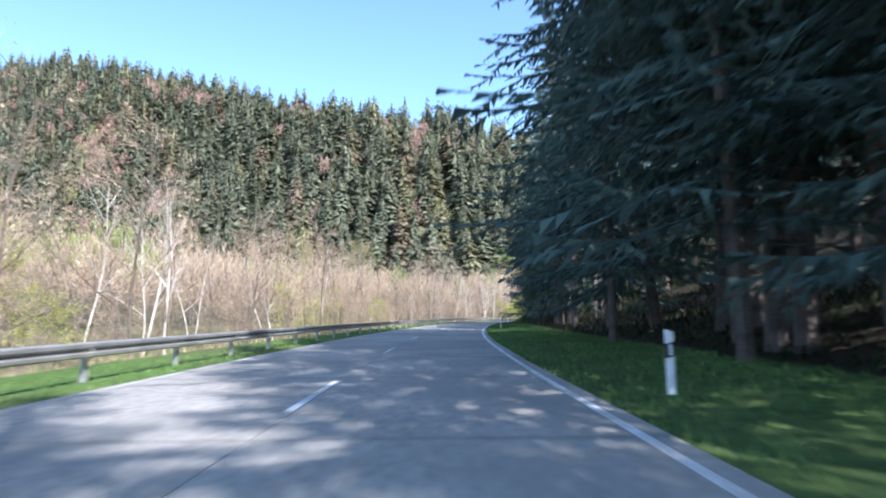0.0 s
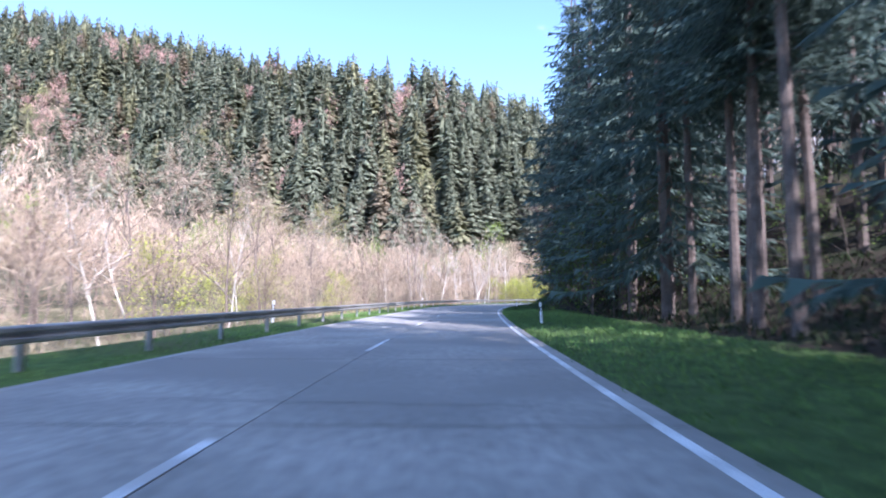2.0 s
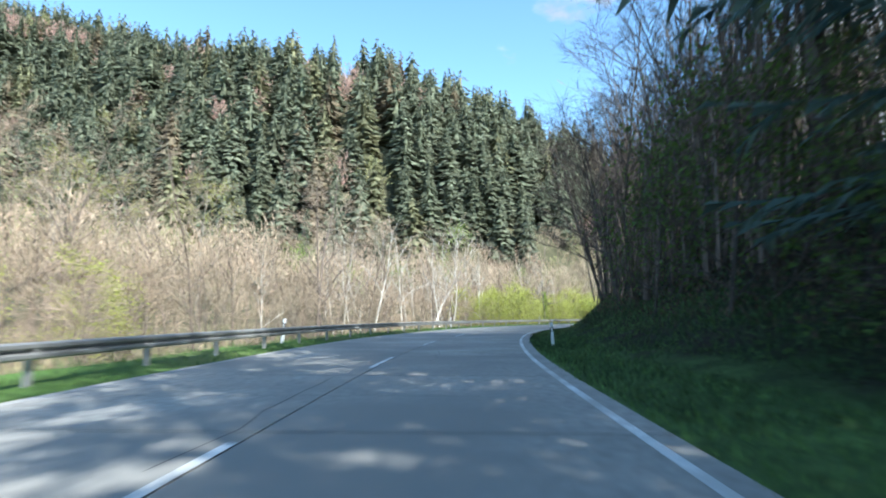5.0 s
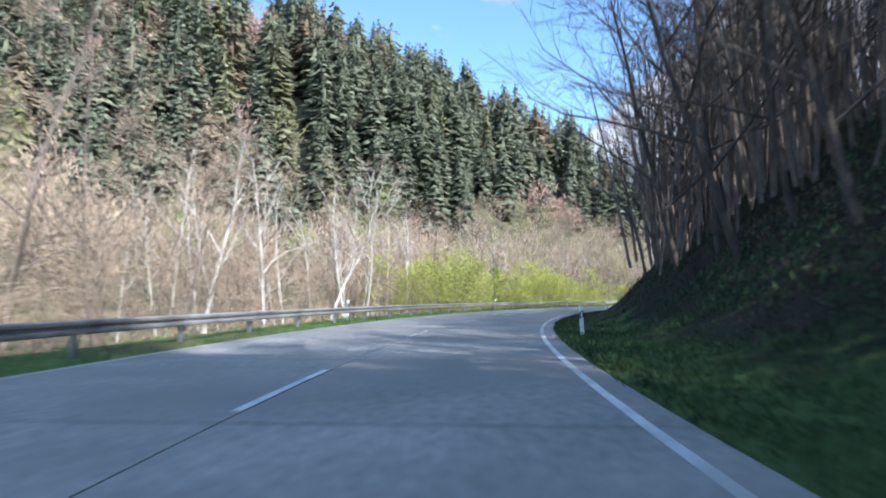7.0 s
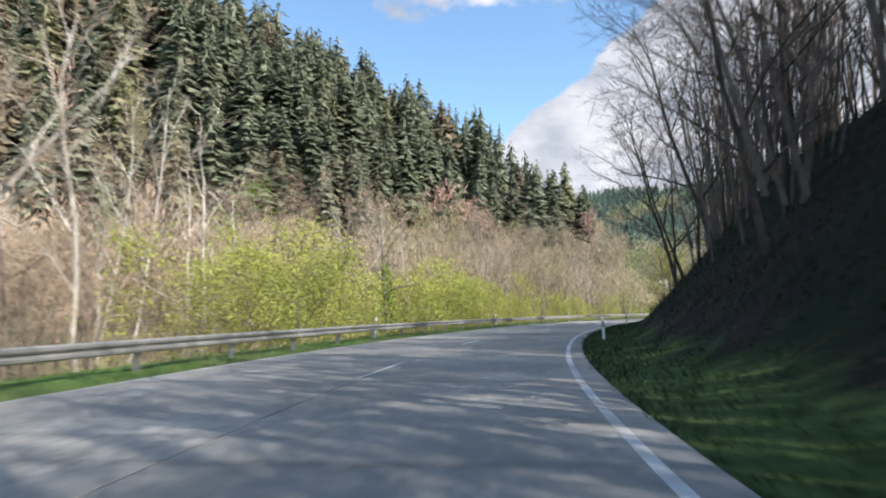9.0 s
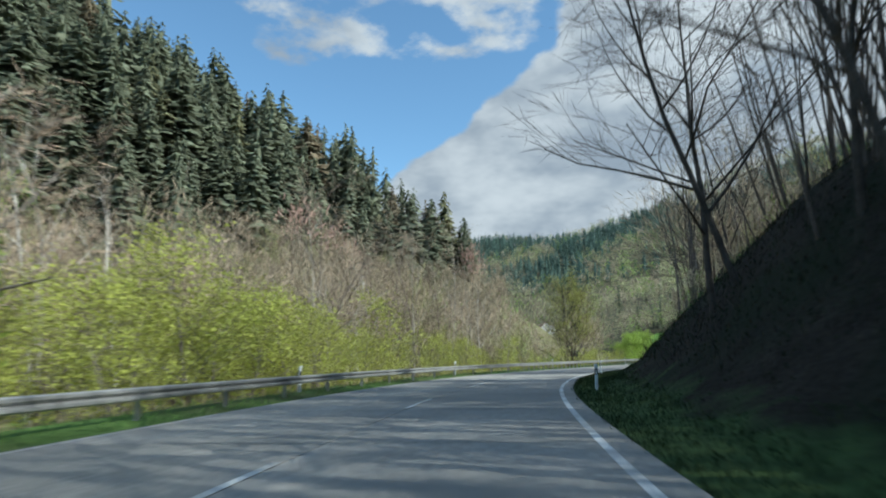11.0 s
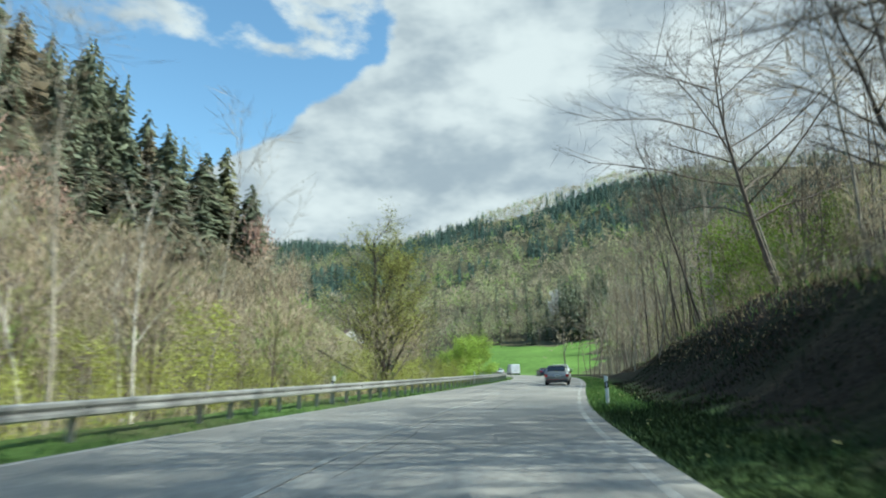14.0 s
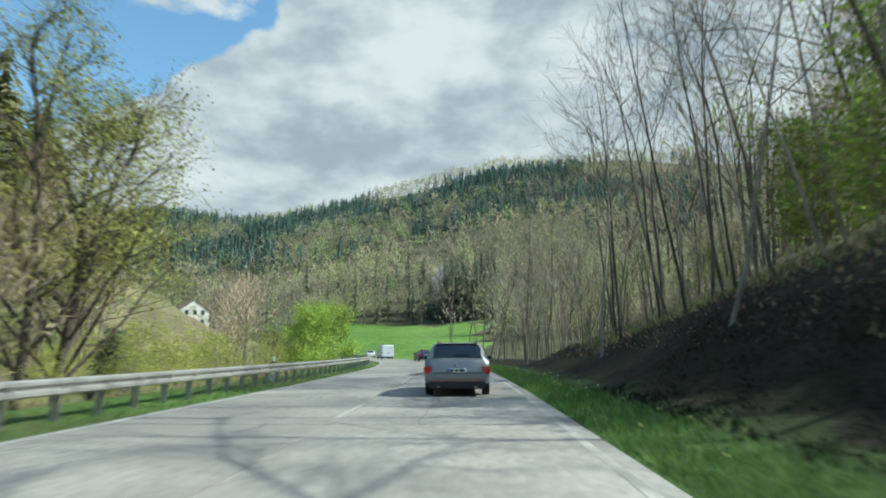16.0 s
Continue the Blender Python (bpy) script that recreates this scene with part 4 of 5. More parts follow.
def build_near_trees():
    rng = np.random.default_rng(21)
    # spruces beside the first stretch
    front = [near_spruce(400 + k, 28 + 2 * k, 0.10 + 0.08 * (k % 3)) for k in range(3)]
    plant(front, np.concatenate([[on_road(8.5, 11.2), on_road(12.5, 11.6), on_road(16.5, 11.1), on_road(20, 11.8), on_road(23.5, 12.8), on_road(31, 12.6), on_road(36.5, 11.6)], scatter_band(rng, 7, 2, 23, 11.2, 14.5, 2.6), scatter_band(rng, 8, 58, 88, 11.0, 15, 3.2)]), rng, (1.0, 1.22), 1.5)
    wide = near_spruce(404, 29, 0.14, stout=0.55)
    tagged(wide, "old spruce at the verge with long boughs over the road")
    for n, (s, d, q) in enumerate(((14.2, 9.1, 1.42), (25.5, 9.0, 1.3))):
        x, y = on_road(s, d)
        m = pose(float(x), float(y), float(height(np.array([x]), np.array([y]))[0]) - 0.1, 1.5, -2, 40 * n) @ Matrix.Diagonal((q, q, 1.0, 1))
        if n:
            copy_thing(wide, m).matrix_basis = m
        else:
            wide.matrix_world = m
    bare = near_spruce(405, 31, 0.42)
    tagged(bare, "tall spruce with a long bare trunk at the wood's edge")
    # These two are added out of view at the start, for their shadow.
    plant([bare], [on_road(-6.0, 11.6), on_road(1.5, 11.9)], rng, (1.0, 1.12), 1)
    plant([copy_thing(bare, Matrix())], np.concatenate([[on_road(46.5, 11.0), on_road(49.5, 11.3)], scatter_band(rng, 6, 50, 59, 11.2, 14, 2.2)]), rng, (0.66, 0.76), 1)
    rear = [near_spruce(410 + k, 27 + 2 * k, 0.2 + 0.06 * k, False) for k in range(3)]
    # The spruces behind the start are unseen, added to shade the first stretch.
    plant(rear, np.concatenate([scatter_band(rng, 15, -58, -22, 10.2, 26, 3.2), scatter_band(rng, 3, -24, -15, 10.2, 13, 3.0), scatter_band(rng, 16, -8, 32, 17, 52, 5.0), scatter_band(rng, 14, 50, 96, 17, 52, 5.0), scatter_band(rng, 5, 84, 100, 18, 30, 3.4), scatter_band(rng, 9, 78, 97, 12, 20, 2.8), scatter_band(rng, 10, 114, 215, 34, 52, 6)]), rng, (0.85, 1.2), 1.5)
    hazel = [bare_tree("hazel_bush", 415 + k, BARK_D, TWIG_D, "leafing green hazel bush at the edge of the wood", h=6.5, r=0.06, primaries=14, secondaries=5, twigs=4, fork=0.04, spread=0.9,
                       twig_len=0.9, leaf=HAZEL, leaves=1000, leaf_size=0.09, category="bush", fine_segs=1) for k in range(2)]
    plant(hazel, np.concatenate([scatter_band(rng, 18, 60, 104, 9.5, 15, 2.2), scatter_band(rng, 10, 82, 108, 8.3, 12, 1.8), scatter_band(rng, 8, 5, 66, 14, 24, 3.0)]), rng, (0.7, 1.25), 5)
    # bare trees on the bank
    edge = [bare_tree("bank_tree", 420 + k, BARK_D, TWIG_D, "bare broadleaf tree with dark bark and arching limbs on the bank", h=14 + k, r=0.11, primaries=13, secondaries=6, twigs=11,
                      lean=-0.05, fork=0.22, spread=1.0, twig_len=1.2, twig_w=0.009) for k in range(4)]
    plant(edge, np.concatenate([scatter_band(rng, 30, 92, 205, 9.5, 19, 3.3), scatter_band(rng, 5, 218, 240, 12.5, 20, 3.8)]), rng, (0.9, 1.4), 5)
    arch = [bare_tree("arching_tree", 425 + k, BARK_D, TWIG_D, "bare tree on the bank with limbs arching over the road", h=13 + k, r=0.13, primaries=13, secondaries=7, twigs=11,
                      lean=-0.30, fork=0.2, spread=0.95, twig_len=1.25, twig_w=0.008) for k in range(2)]
    for n, (s, d) in enumerate(((112, 9.6), (116, 10.6), (121, 10.2), (126, 9.6), (133, 9.4), (144, 10.4), (157, 9.6), (169, 10.6), (181, 9.6), (193, 10.4), (237, 14.5))):
        x, y = on_road(s, d)
        m = pose(x, y, float(height(np.array([x]), np.array([y]))[0]) - 0.1, 0, 0, heading(s) + 25 * math.sin(n * 2.3)) @ Matrix.Scale(0.85 + 0.06 * (n % 5), 4)
        if n < 2:
            arch[n].matrix_world = m
        else:
            copy_thing(arch[n % 2], m).matrix_basis = m
    big = bare_tree("arching_tree", 428, BARK_M, TWIG_D, "tall bare bank tree with long limbs arching over the road", h=14, r=0.15, primaries=17, secondaries=13, twigs=13,
                    lean=-0.22, fork=0.3, spread=1.5, twig_len=1.5, twig_w=0.007, reach=1.9)
    for n, (s, d, turn) in enumerate(((252, 14.5, 0), (228, 13.6, 40), (273, 21.0, -10))):
        x, y = on_road(s, d)
        m = pose(x, y, float(height(np.array([x]), np.array([y]))[0]) - 0.1, 0, 0, heading(s) + turn) @ Matrix.Scale((1.05, 0.84, 0.95)[n], 4)
        if n:
            copy_thing(big, m).matrix_basis = m
        else:
            big.matrix_world = m
    poles = [bare_tree("slender_tree", 430 + k, (BARK_D, BARK_M, BARK_D)[k % 3], TWIG_D, "slender bare young tree on the wooded bank", h=13 + k, r=0.066, primaries=7, secondaries=4, twigs=5, fork=0.45, spread=0.5,
                       twig_len=1.1, twig_w=0.010, fine_segs=1) for k in range(5)]
    plant(poles, np.concatenate([scatter_band(rng, 14, 129, 146, 9.5, 15, 1.1), scatter_band(rng, 14, 95, 116, 9.5, 16, 1.2), scatter_band(rng, 118, 84, 195, 9.5, 24, 1.5), scatter_band(rng, 13, 193, 228, 12, 24, 1.8)]), rng, (0.7, 1.15), 6)
    plant([copy_thing(p, Matrix()) for p in poles[:3]], scatter_band(rng, 8, 258, 288, 10.4, 16, 1.6), rng, (1.1, 1.4), 5)
    # Paler version of the slender trees, with sunlight put into bark and twigs.
    lit = [bare_tree("young_tree", 435 + k, (BARK_M, BARK_P)[k % 2], TWIG_M, "thin bare tree at the wood's edge, bark and twigs toned as if sunlit", h=12.5 + k, r=0.075, primaries=8, secondaries=4, twigs=8, fork=0.4, spread=0.55,
                     twig_len=1.15, twig_w=0.008, fine_segs=1) for k in range(4)]
    plant(lit, np.concatenate([scatter_band(rng, 22, 224, 244, 13, 30, 1.9), scatter_band(rng, 8, 240, 262, 14, 30, 2.6), scatter_band(rng, 74, 262, 338, 8.4, 26, 1.7), scatter_band(rng, 16, 206, 242, -18, -10.5, 1.8)]), rng, (0.75, 1.3), 6)
    # trees behind the guard rail
    white = [bare_tree("pale_tree", 440 + k, BARK_W, TWIG_B, "slim pale-barked bare tree behind the guard rail", h=11 + k, r=0.10, primaries=8, secondaries=4, twigs=5, fork=0.25, spread=0.5,
                       twig_len=0.9, crooked=0.12) for k in range(5)]
    own = np.array([(5.4, 145.8), (2.2, 143.5), (9.4, 156.0), (13.6, 165.0), (11.2, 160.5), (18.0, 171.5), (0.3, 161.9), (-1.6, 163.2), (3.7, 176.8), (7.9, 173.3), (13.6, 178.6), (16.8, 179.4), (11.4, 181.5), (-2.3, 154), (20.5, 183)])
    plant(white, own, rng, (1.1, 1.4), 4)
    plant([copy_thing(w, Matrix()) for w in white], np.concatenate([scatter_band(rng, 12, 15, 120, -34, -18, 4.0), scatter_band(rng, 30, 120, 250, -30, -14, 3.0)]), rng, (0.75, 1.15), 4)
    pink = [bare_tree("budding_tree", 460 + k, BARK_M, (TWIG_P, TWIG_B)[k % 2], "budding broadleaf tree with a hazy pinkish-beige crown", h=13.5 + k, r=0.11, primaries=10, secondaries=5, twigs=14, fork=0.15,
                      spread=0.75, twig_len=1.2, twig_w=0.010, leaf=(TWIG_P, TWIG_B)[k % 2], leaves=450, leaf_size=0.10, fine_segs=1) for k in range(4)]
    plant(pink, scatter_band(rng, 85, -30, 205, -46, -15, 3.4), rng, (0.8, 1.25), 4)
    plant([copy_thing(pink[1], Matrix()), copy_thing(pink[3], Matrix())], scatter_band(rng, 18, 205, 240, -30, -11.5, 3.4), rng, (0.8, 1.2), 4)
    gold = bare_tree("budding_tree", 466, BARK_P, TWIG_B, "tall rounded tree with yellow-beige buds in the valley", h=20, r=0.22, primaries=18, secondaries=8, twigs=16, fork=0.18, spread=0.7, twig_len=1.5, twig_w=0.011,
                     leaf=LEAFING, leaves=3600, leaf_size=0.13, fine_segs=1)
    plant([gold], [(-35.5, 168.0), (-26.0, 173.0), (-41, 160)], rng, (0.95, 1.08), 2)
    scrub = [bare_tree("scrub_bush", 470 + k, BARK_M, (TWIG_P, TWIG_M, TWIG_B)[k % 3], "pale bare scrub behind the guard rail", h=4.5, r=0.04, primaries=14, secondaries=3, twigs=9, fork=0.03, spread=0.7,
                       twig_len=1.0, twig_w=0.009, category="bush", fine_segs=1) for k in range(3)]
    plant(scrub, np.concatenate([scatter_band(rng, 62, -20, 150, -34, -10, 2.0), scatter_band(rng, 20, 150, 240, -34, -18, 2.0), scatter_band(rng, 52, 96, 168, -26, -11, 1.6)]), rng, (0.7, 1.4), 6)
    bush = [bare_tree("willow_bush", 480 + k, BARK_G, TWIG_O, "yellow-green budding willow bush", h=5.6, r=0.05, primaries=14, secondaries=4, twigs=5, fork=0.05, spread=0.8, twig_len=1.0,
                      leaf=WILLOW, leaves=2300, leaf_size=0.085, category="bush", fine_segs=1) for k in range(3)]
    willows = scatter_band(rng, 58, 165, 214, -18, -9.6, 1.8)
    side = (willows[:, 0] - 32.9) * 0.96 - (willows[:, 1] - 185.6) * 0.28      # a gap in front of the tree with ivy
    willows = willows[(np.abs(side) > 2.0) | (willows[:, 1] > 187)]
    plant(bush, np.concatenate([willows, scatter_band(rng, 5, 85, 120, -28, -14, 3.0), scatter_band(rng, 7, 10, 85, -30, -16, 3.0)]), rng, (0.85, 1.35), 5)
    plant([copy_thing(b, Matrix()) for b in bush], np.concatenate([scatter_band(rng, 26, 236, 335, -26, -9, 2.4), scatter_band(rng, 18, 208, 242, -15, -9.6, 1.7), scatter_band(rng, 34, 250, 345, -52, -16, 3.0)]), rng, (0.45, 0.85), 5)
    # the hazy thicket across the valley floor
    p = np.concatenate([scatter_band(rng, 200, -30, 228, -44, -17, 2.2), scatter_band(rng, 75, 30, 208, -58, -42, 3.2)])
    crowns = [crown_soup(np.random.default_rng(510 + k), 340, width=0.0033) for k in range(5)]
    stuff_forest("valley_thicket", "dense hazy thicket of pinkish and beige budding trees", p, rng.uniform(6, 11.5, len(p)), crowns, [TWIG_P, TWIG_B], rng, 0.08)
    p = scatter_band(rng, 44, 196, 246, -38, -15, 2.6)
    crowns = [crown_soup(np.random.default_rng(540 + k), 420, width=0.0026, stems=2) for k in range(4)]
    stuff_forest("beige_grove", "tall beige bare trees at the end of the hill", p, rng.uniform(11, 16, len(p)), crowns, [TWIG_B, TWIG_O, FAR_BROWN], rng, 0.08)
    p = np.concatenate([[on_road(219.5, 11.8), on_road(223, 12.6), on_road(227, 12.2)], scatter_band(rng, 7, 224, 240, 14, 22, 2.2), scatter_band(rng, 12, 262, 300, 18, 32, 2.6)])
    crowns = [crown_soup(np.random.default_rng(550 + k), 420, width=0.0019, stems=5) for k in range(4)]
    stuff_forest("bank_coppice", "many-stemmed bare coppice with fine pale twigs on the bank", p, rng.uniform(11, 16, len(p)), crowns, [FAR_BROWN, TWIG_B, TWIG_M], rng, 0.08)
    # hazy wood behind the bank
    p = np.concatenate([scatter_band(rng, 36, 206, 238, 14, 24, 1.7), scatter_band(rng, 26, 238, 264, 18, 32, 1.9), scatter_band(rng, 26, 264, 300, 15, 32, 1.9)])
    crowns = [crown_soup(np.random.default_rng(530 + k), 200, width=0.0055) for k in range(4)]
    stuff_forest("bank_shrubs", "sunlit brown and olive shrubs along the top of the bank", p, rng.uniform(2.5, 6.0, len(p)), crowns, [FAR_BROWN, TWIG_O, FRESH], rng)
    p = np.concatenate([scatter_band(rng, 46, 204, 250, 10.2, 13.5, 0.8), scatter_band(rng, 16, 250, 300, 11, 15, 1.2)])
    stuff_forest("crest_brambles", "low brambles and saplings on the bank's edge", p, rng.uniform(0.9, 2.6, len(p)), crowns, [TWIG_M, FAR_BROWN, FRESH], rng, 0.1)
    p = grid_places(100, 300, 230, 420, 4.2, rng)
    p = p[before_house(p) & (nearest(p[:, 0], p[:, 1])[1] < -22)]
    stuff_forest("hillside_shrubs", "low pale green shrubs on the open slope below the house", p, rng.uniform(1.2, 3.2, len(p)), crowns, [FAR_GREEN, TWIG_O, WILLOW], rng)
    p = np.concatenate([scatter_band(rng, 90, 228, 268, -52, -13, 2.0), scatter_band(rng, 110, 262, 345, -66, -14, 2.6)])
    tall = rng.uniform(4, 9, len(p)) * np.where(before_house(p), 0.4, 1)
    stuff_forest("valley_shrubs", "olive and pale green shrubs on the valley floor", p, tall, crowns, [TWIG_O, FAR_BROWN, FAR_GREEN], rng)
    p = np.concatenate([scatter_band(rng, 40, 205, 236, 34, 66, 1.9), scatter_band(rng, 30, 236, 262, 38, 72, 2.8), scatter_band(rng, 24, 258, 286, 42, 72, 2.8), scatter_band(rng, 84, 286, 345, 15, 62, 2.4), scatter_band(rng, 130, 80, 205, 26, 80, 3.0)])
    crowns = [crown_soup(np.random.default_rng(500 + k), 190, width=0.0033, stems=3) for k in range(5)]
    stuff_forest("bank_wood", "brown and olive budding wood rising behind the bank", p, rng.uniform(8, 16, len(p)), crowns, [FAR_BROWN, TWIG_M, TWIG_O, FRESH], rng, 0.08)
    p = np.concatenate([scatter_band(rng, 22, 126, 148, 9.2, 14, 1.0), scatter_band(rng, 16, 96, 118, 9.6, 17, 1.1), scatter_band(rng, 85, 116, 160, 10.5, 36, 1.5), scatter_band(rng, 105, 148, 198, 11, 34, 1.4)])
    crowns = [crown_soup(np.random.default_rng(520 + k), 130, width=0.0016, stems=5) for k in range(5)]
    stuff_forest("bank_thicket", "dark thicket of thin bare stems on the shaded bank", p, rng.uniform(8, 14, len(p)), crowns, [TWIG_D, BARK_D, TWIG_M], rng, 0.08)
    green = [bare_tree("leafing_bush", 485 + k, BARK_M, TWIG_M, "bright green leafing bush on the bank", h=5.0, r=0.05, primaries=15, secondaries=5, twigs=5, fork=0.05, spread=0.9, twig_len=0.9,
                       leaf=FRESH, leaves=1800, leaf_size=0.11, category="bush", fine_segs=1) for k in range(2)]
    plant(green, scatter_band(rng, 16, 215, 300, 17, 36, 3.0), rng, (0.7, 1.2), 5)
    plant([copy_thing(g, Matrix()) for g in green], [on_road(LAST_S + a, b) for a, b in ((15, 14.5), (18, 16), (25, 17.5), (27, 20), (31, 22), (21, 18), (13, 16.5))], rng, (0.95, 1.35), 5)
    # trees that stand out by themselves
    leafing = bare_tree("leafing_tree", 490, BARK_D, TWIG_D, "tall tree just coming into yellow-green leaf", h=14.5, r=0.19, primaries=18, secondaries=7, twigs=6, fork=0.10, spread=0.7, twig_len=1.1,
                        leaf=LEAFING, leaves=9000, leaf_size=0.08)
    plant([leafing], [(106.5, 233.0), (105.6, 234.0), (107.4, 234.6)], rng, (1.0, 1.2), 3)
    ivy = bare_tree("ivy_tree", 491, BARK_G, TWIG_P, "budding tree with ivy climbing its trunk", h=17, r=0.25, primaries=14, secondaries=7, twigs=7, fork=0.3, spread=0.9, twig_len=1.3, twig_w=0.025)
    vine = Soup()
    n = 900
    a, zz = rng.uniform(0, 6.28, n), rng.uniform(0.2, 9, n)
    rad = rng.uniform(0.2, 1.0, n) * (1.0 - 0.05 * zz)
    pp = np.stack([rad * np.cos(a), rad * np.sin(a), zz], 1)
    vine.blades(pp, pp + rng.normal(0, 0.22, (n, 3)), 0.09)
    part_mesh("ivy", vine.mesh("ivy", [FRESH]), ivy, "glossy green ivy")
    plant([ivy], [(32.9, 185.6)], rng, (0.82, 0.83), 1)
    blossom = bare_tree("blossom_tree", 492, BARK_D, TWIG_D, "cherry tree in white blossom at the wood's edge", h=11, r=0.15, primaries=12, secondaries=5, twigs=5, fork=0.15, spread=0.6, twig_len=1.0,
                        leaf=BLOSSOM, leaves=2600, leaf_size=0.2)
    plant([blossom], [(305, 324), (-95, 205)], rng, (1.35, 1.5), 1)
    full = bare_tree("round_willow", 487, BARK_G, TWIG_O, "full bright yellow-green willow bush beyond the rail", h=6.0, r=0.06, primaries=16, secondaries=6, twigs=5, fork=0.04, spread=0.9, twig_len=1.0,
                     leaf=WILLOW_G, leaves=7000, leaf_size=0.12, category="bush", fine_segs=1)
    plant([full], [(150, 254), (153.5, 259), (158, 266.5), (143, 251.5)], rng, (1.0, 1.25), 2)
    young = near_spruce(495, 4.6, 0.03, False)
    tagged(young, "small young spruce behind the guard rail", group="young spruces")
    plant([young], [(112.5, 239.0)], rng, (0.85, 0.86), 1)
    young.matrix_world = young.matrix_world @ Matrix.Diagonal((1.6, 1.6, 1, 1))


build_near_trees()


# ---------------------------------------------------------------- grass and undergrowth
def build_grass():
    rng = np.random.default_rng(31)

    def tufts(name, label, n, s0, s1, d0, d1, g0, lo, hi, mats, pick, width=0.012):
        s = rng.uniform(s0, s1, n)
        u = rng.uniform(0, 1, n)
        d = (d0 + g0 * widen(s)) + u * (d1 - d0)
        p = on_road(s, 0.0) + (on_road(s, 1.0) - on_road(s, 0.0)) * d[:, None]
        clump = 0.8 + 0.4 * wavy(p[:, 0], p[:, 1], 0.55, 0.5) * wavy(p[:, 1], p[:, 0], 1.7, 2.5)
        z = height(p[:, 0], p[:, 1])
        h = rng.uniform(lo, hi, n) * clump
        base = np.c_[p, z - 0.02]
        tip = base + np.c_[rng.normal(0, 0.35, (n, 2)) * h[:, None], h]
        so = Soup()
        which = rng.choice(len(mats), n, p=pick)
        for k in range(len(mats)):
            q = which == k
            so.blades(base[q], tip[q], width, k)
        tagged(new(name, so.mesh(name, mats)), label, "grass", kind="stuff")

    tufts("verge_grass", "lush spring grass on the road verge", 56000, -2, 110, 4.16, 9.5, 0.34, 0.06, 0.22, [BLADE, BLADE_D], [0.6, 0.4], 0.010)
    # The shade along the bank's foot is put into these dark blades.
    tufts("bank_foot_grass", "rough grass at the foot of the bank, toned dark for shade", 40000, 100, 238, 4.30, 7.0, 0.2, 0.06, 0.22, [SHADE_BLADE, UNDER], [0.6, 0.4], 0.010)
    # Extra dark tufts added here to deepen that shade by colour.
    tufts("bank_sedge", "dense grass at the foot of the bank, shade put into its dark colour", 16000, 200, 238, 4.6, 7.6, 0.0, 0.08, 0.26, [SHADE_BLADE, UNDER], [0.5, 0.5], 0.014)
    tufts("bank_leaves", "dry leaf litter and brambles on the grassy bank", 16000, 84, 128, 8.5, 17, 0.2, 0.05, 0.3, [LITTER, BLADE_D], [0.7, 0.3], 0.03)
    tufts("bank_grass", "lush green grass climbing the foot of the bank", 24000, 84, 128, 4.5, 9.6, 0.3, 0.08, 0.30, [SHADE_BLADE, BLADE_D], [0.6, 0.4], 0.012)
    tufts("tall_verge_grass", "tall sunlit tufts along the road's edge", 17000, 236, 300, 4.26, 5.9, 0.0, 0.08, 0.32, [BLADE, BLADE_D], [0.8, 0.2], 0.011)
    tufts("rail_grass", "grass strip under the guard rail", 28000, -2, 300, -6.4, -4.12, -0.7, 0.06, 0.20, [BLADE, BLADE_D], [0.75, 0.25], 0.012)
    tufts("valley_dry_grass", "pale dry grass behind the guard rail", 16000, -4, 300, -16, -6.6, -0.7, 0.2, 0.6, [DRYBLADE, BLADE], [0.8, 0.2], 0.02)
    tufts("bank_undergrowth", "brambles, ivy and dead leaves on the bank, shade put into their colour", 38000, 78, 238, 7.0, 16, 0.2, 0.05, 0.24, [UNDER, DEADLEAF], [0.7, 0.3], 0.018)
    # Near-black growth stands in for the shade beyond the sunlit grass strip.
    tufts("bank_brambles", "near-black brambles, shade on the bank's face put into their colour", 10000, 234, 266, 5.9, 10.0, 0.2, 0.05, 0.24, [UNDER, DEADLEAF], [0.7, 0.3], 0.018)
    tufts("bank_stems", "dry stems and brambles standing on the bank", 8000, 90, 240, 7.5, 16, 0.2, 0.3, 0.9, [TWIG_D, UNDER], [0.6, 0.4], 0.010)
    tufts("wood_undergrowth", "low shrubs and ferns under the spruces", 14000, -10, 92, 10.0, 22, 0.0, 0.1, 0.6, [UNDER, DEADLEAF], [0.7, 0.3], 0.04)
    # Paler litter than on the bank's face: sunlight on the crest as colour.
    tufts("crest_litter", "brown leaf litter along the top of the bank, sunlight put into its paler tone", 12000, 236, 300, 8.8, 16, 0.0, 0.05, 0.25, [LITTER, DRYBLADE], [0.8, 0.2], 0.03)
    tufts("crest_grass", "rough dry and green growth along the top of the bank", 9000, 204, 300, 10.2, 18, 0.0, 0.15, 0.6, [DRYBLADE, BLADE, SHADE_BLADE], [0.45, 0.35, 0.2], 0.016)
    # dandelions in the verge
    n = 60
    s, d = rng.uniform(225, 285, n), 4.6 + rng.uniform(0, 1.6, n)
    p = on_road(s, 0.0) + (on_road(s, 1.0) - on_road(s, 0.0)) * d[:, None]
    base = np.c_[p, height(p[:, 0], p[:, 1])]
    tip = base + np.c_[rng.normal(0, 0.04, (n, 2)), rng.uniform(0.18, 0.40, n)]
    so = Soup()
    so.blades(base, tip, 0.006, 0)
    for q in (0.05, -0.05):
        off = rng.normal(0, 0.012, (n, 3))
        so.blades(tip - (q * 0.5, 0, 0.02) + off, tip + (q * 0.5, 0, 0.025) + off, 0.015, 1)
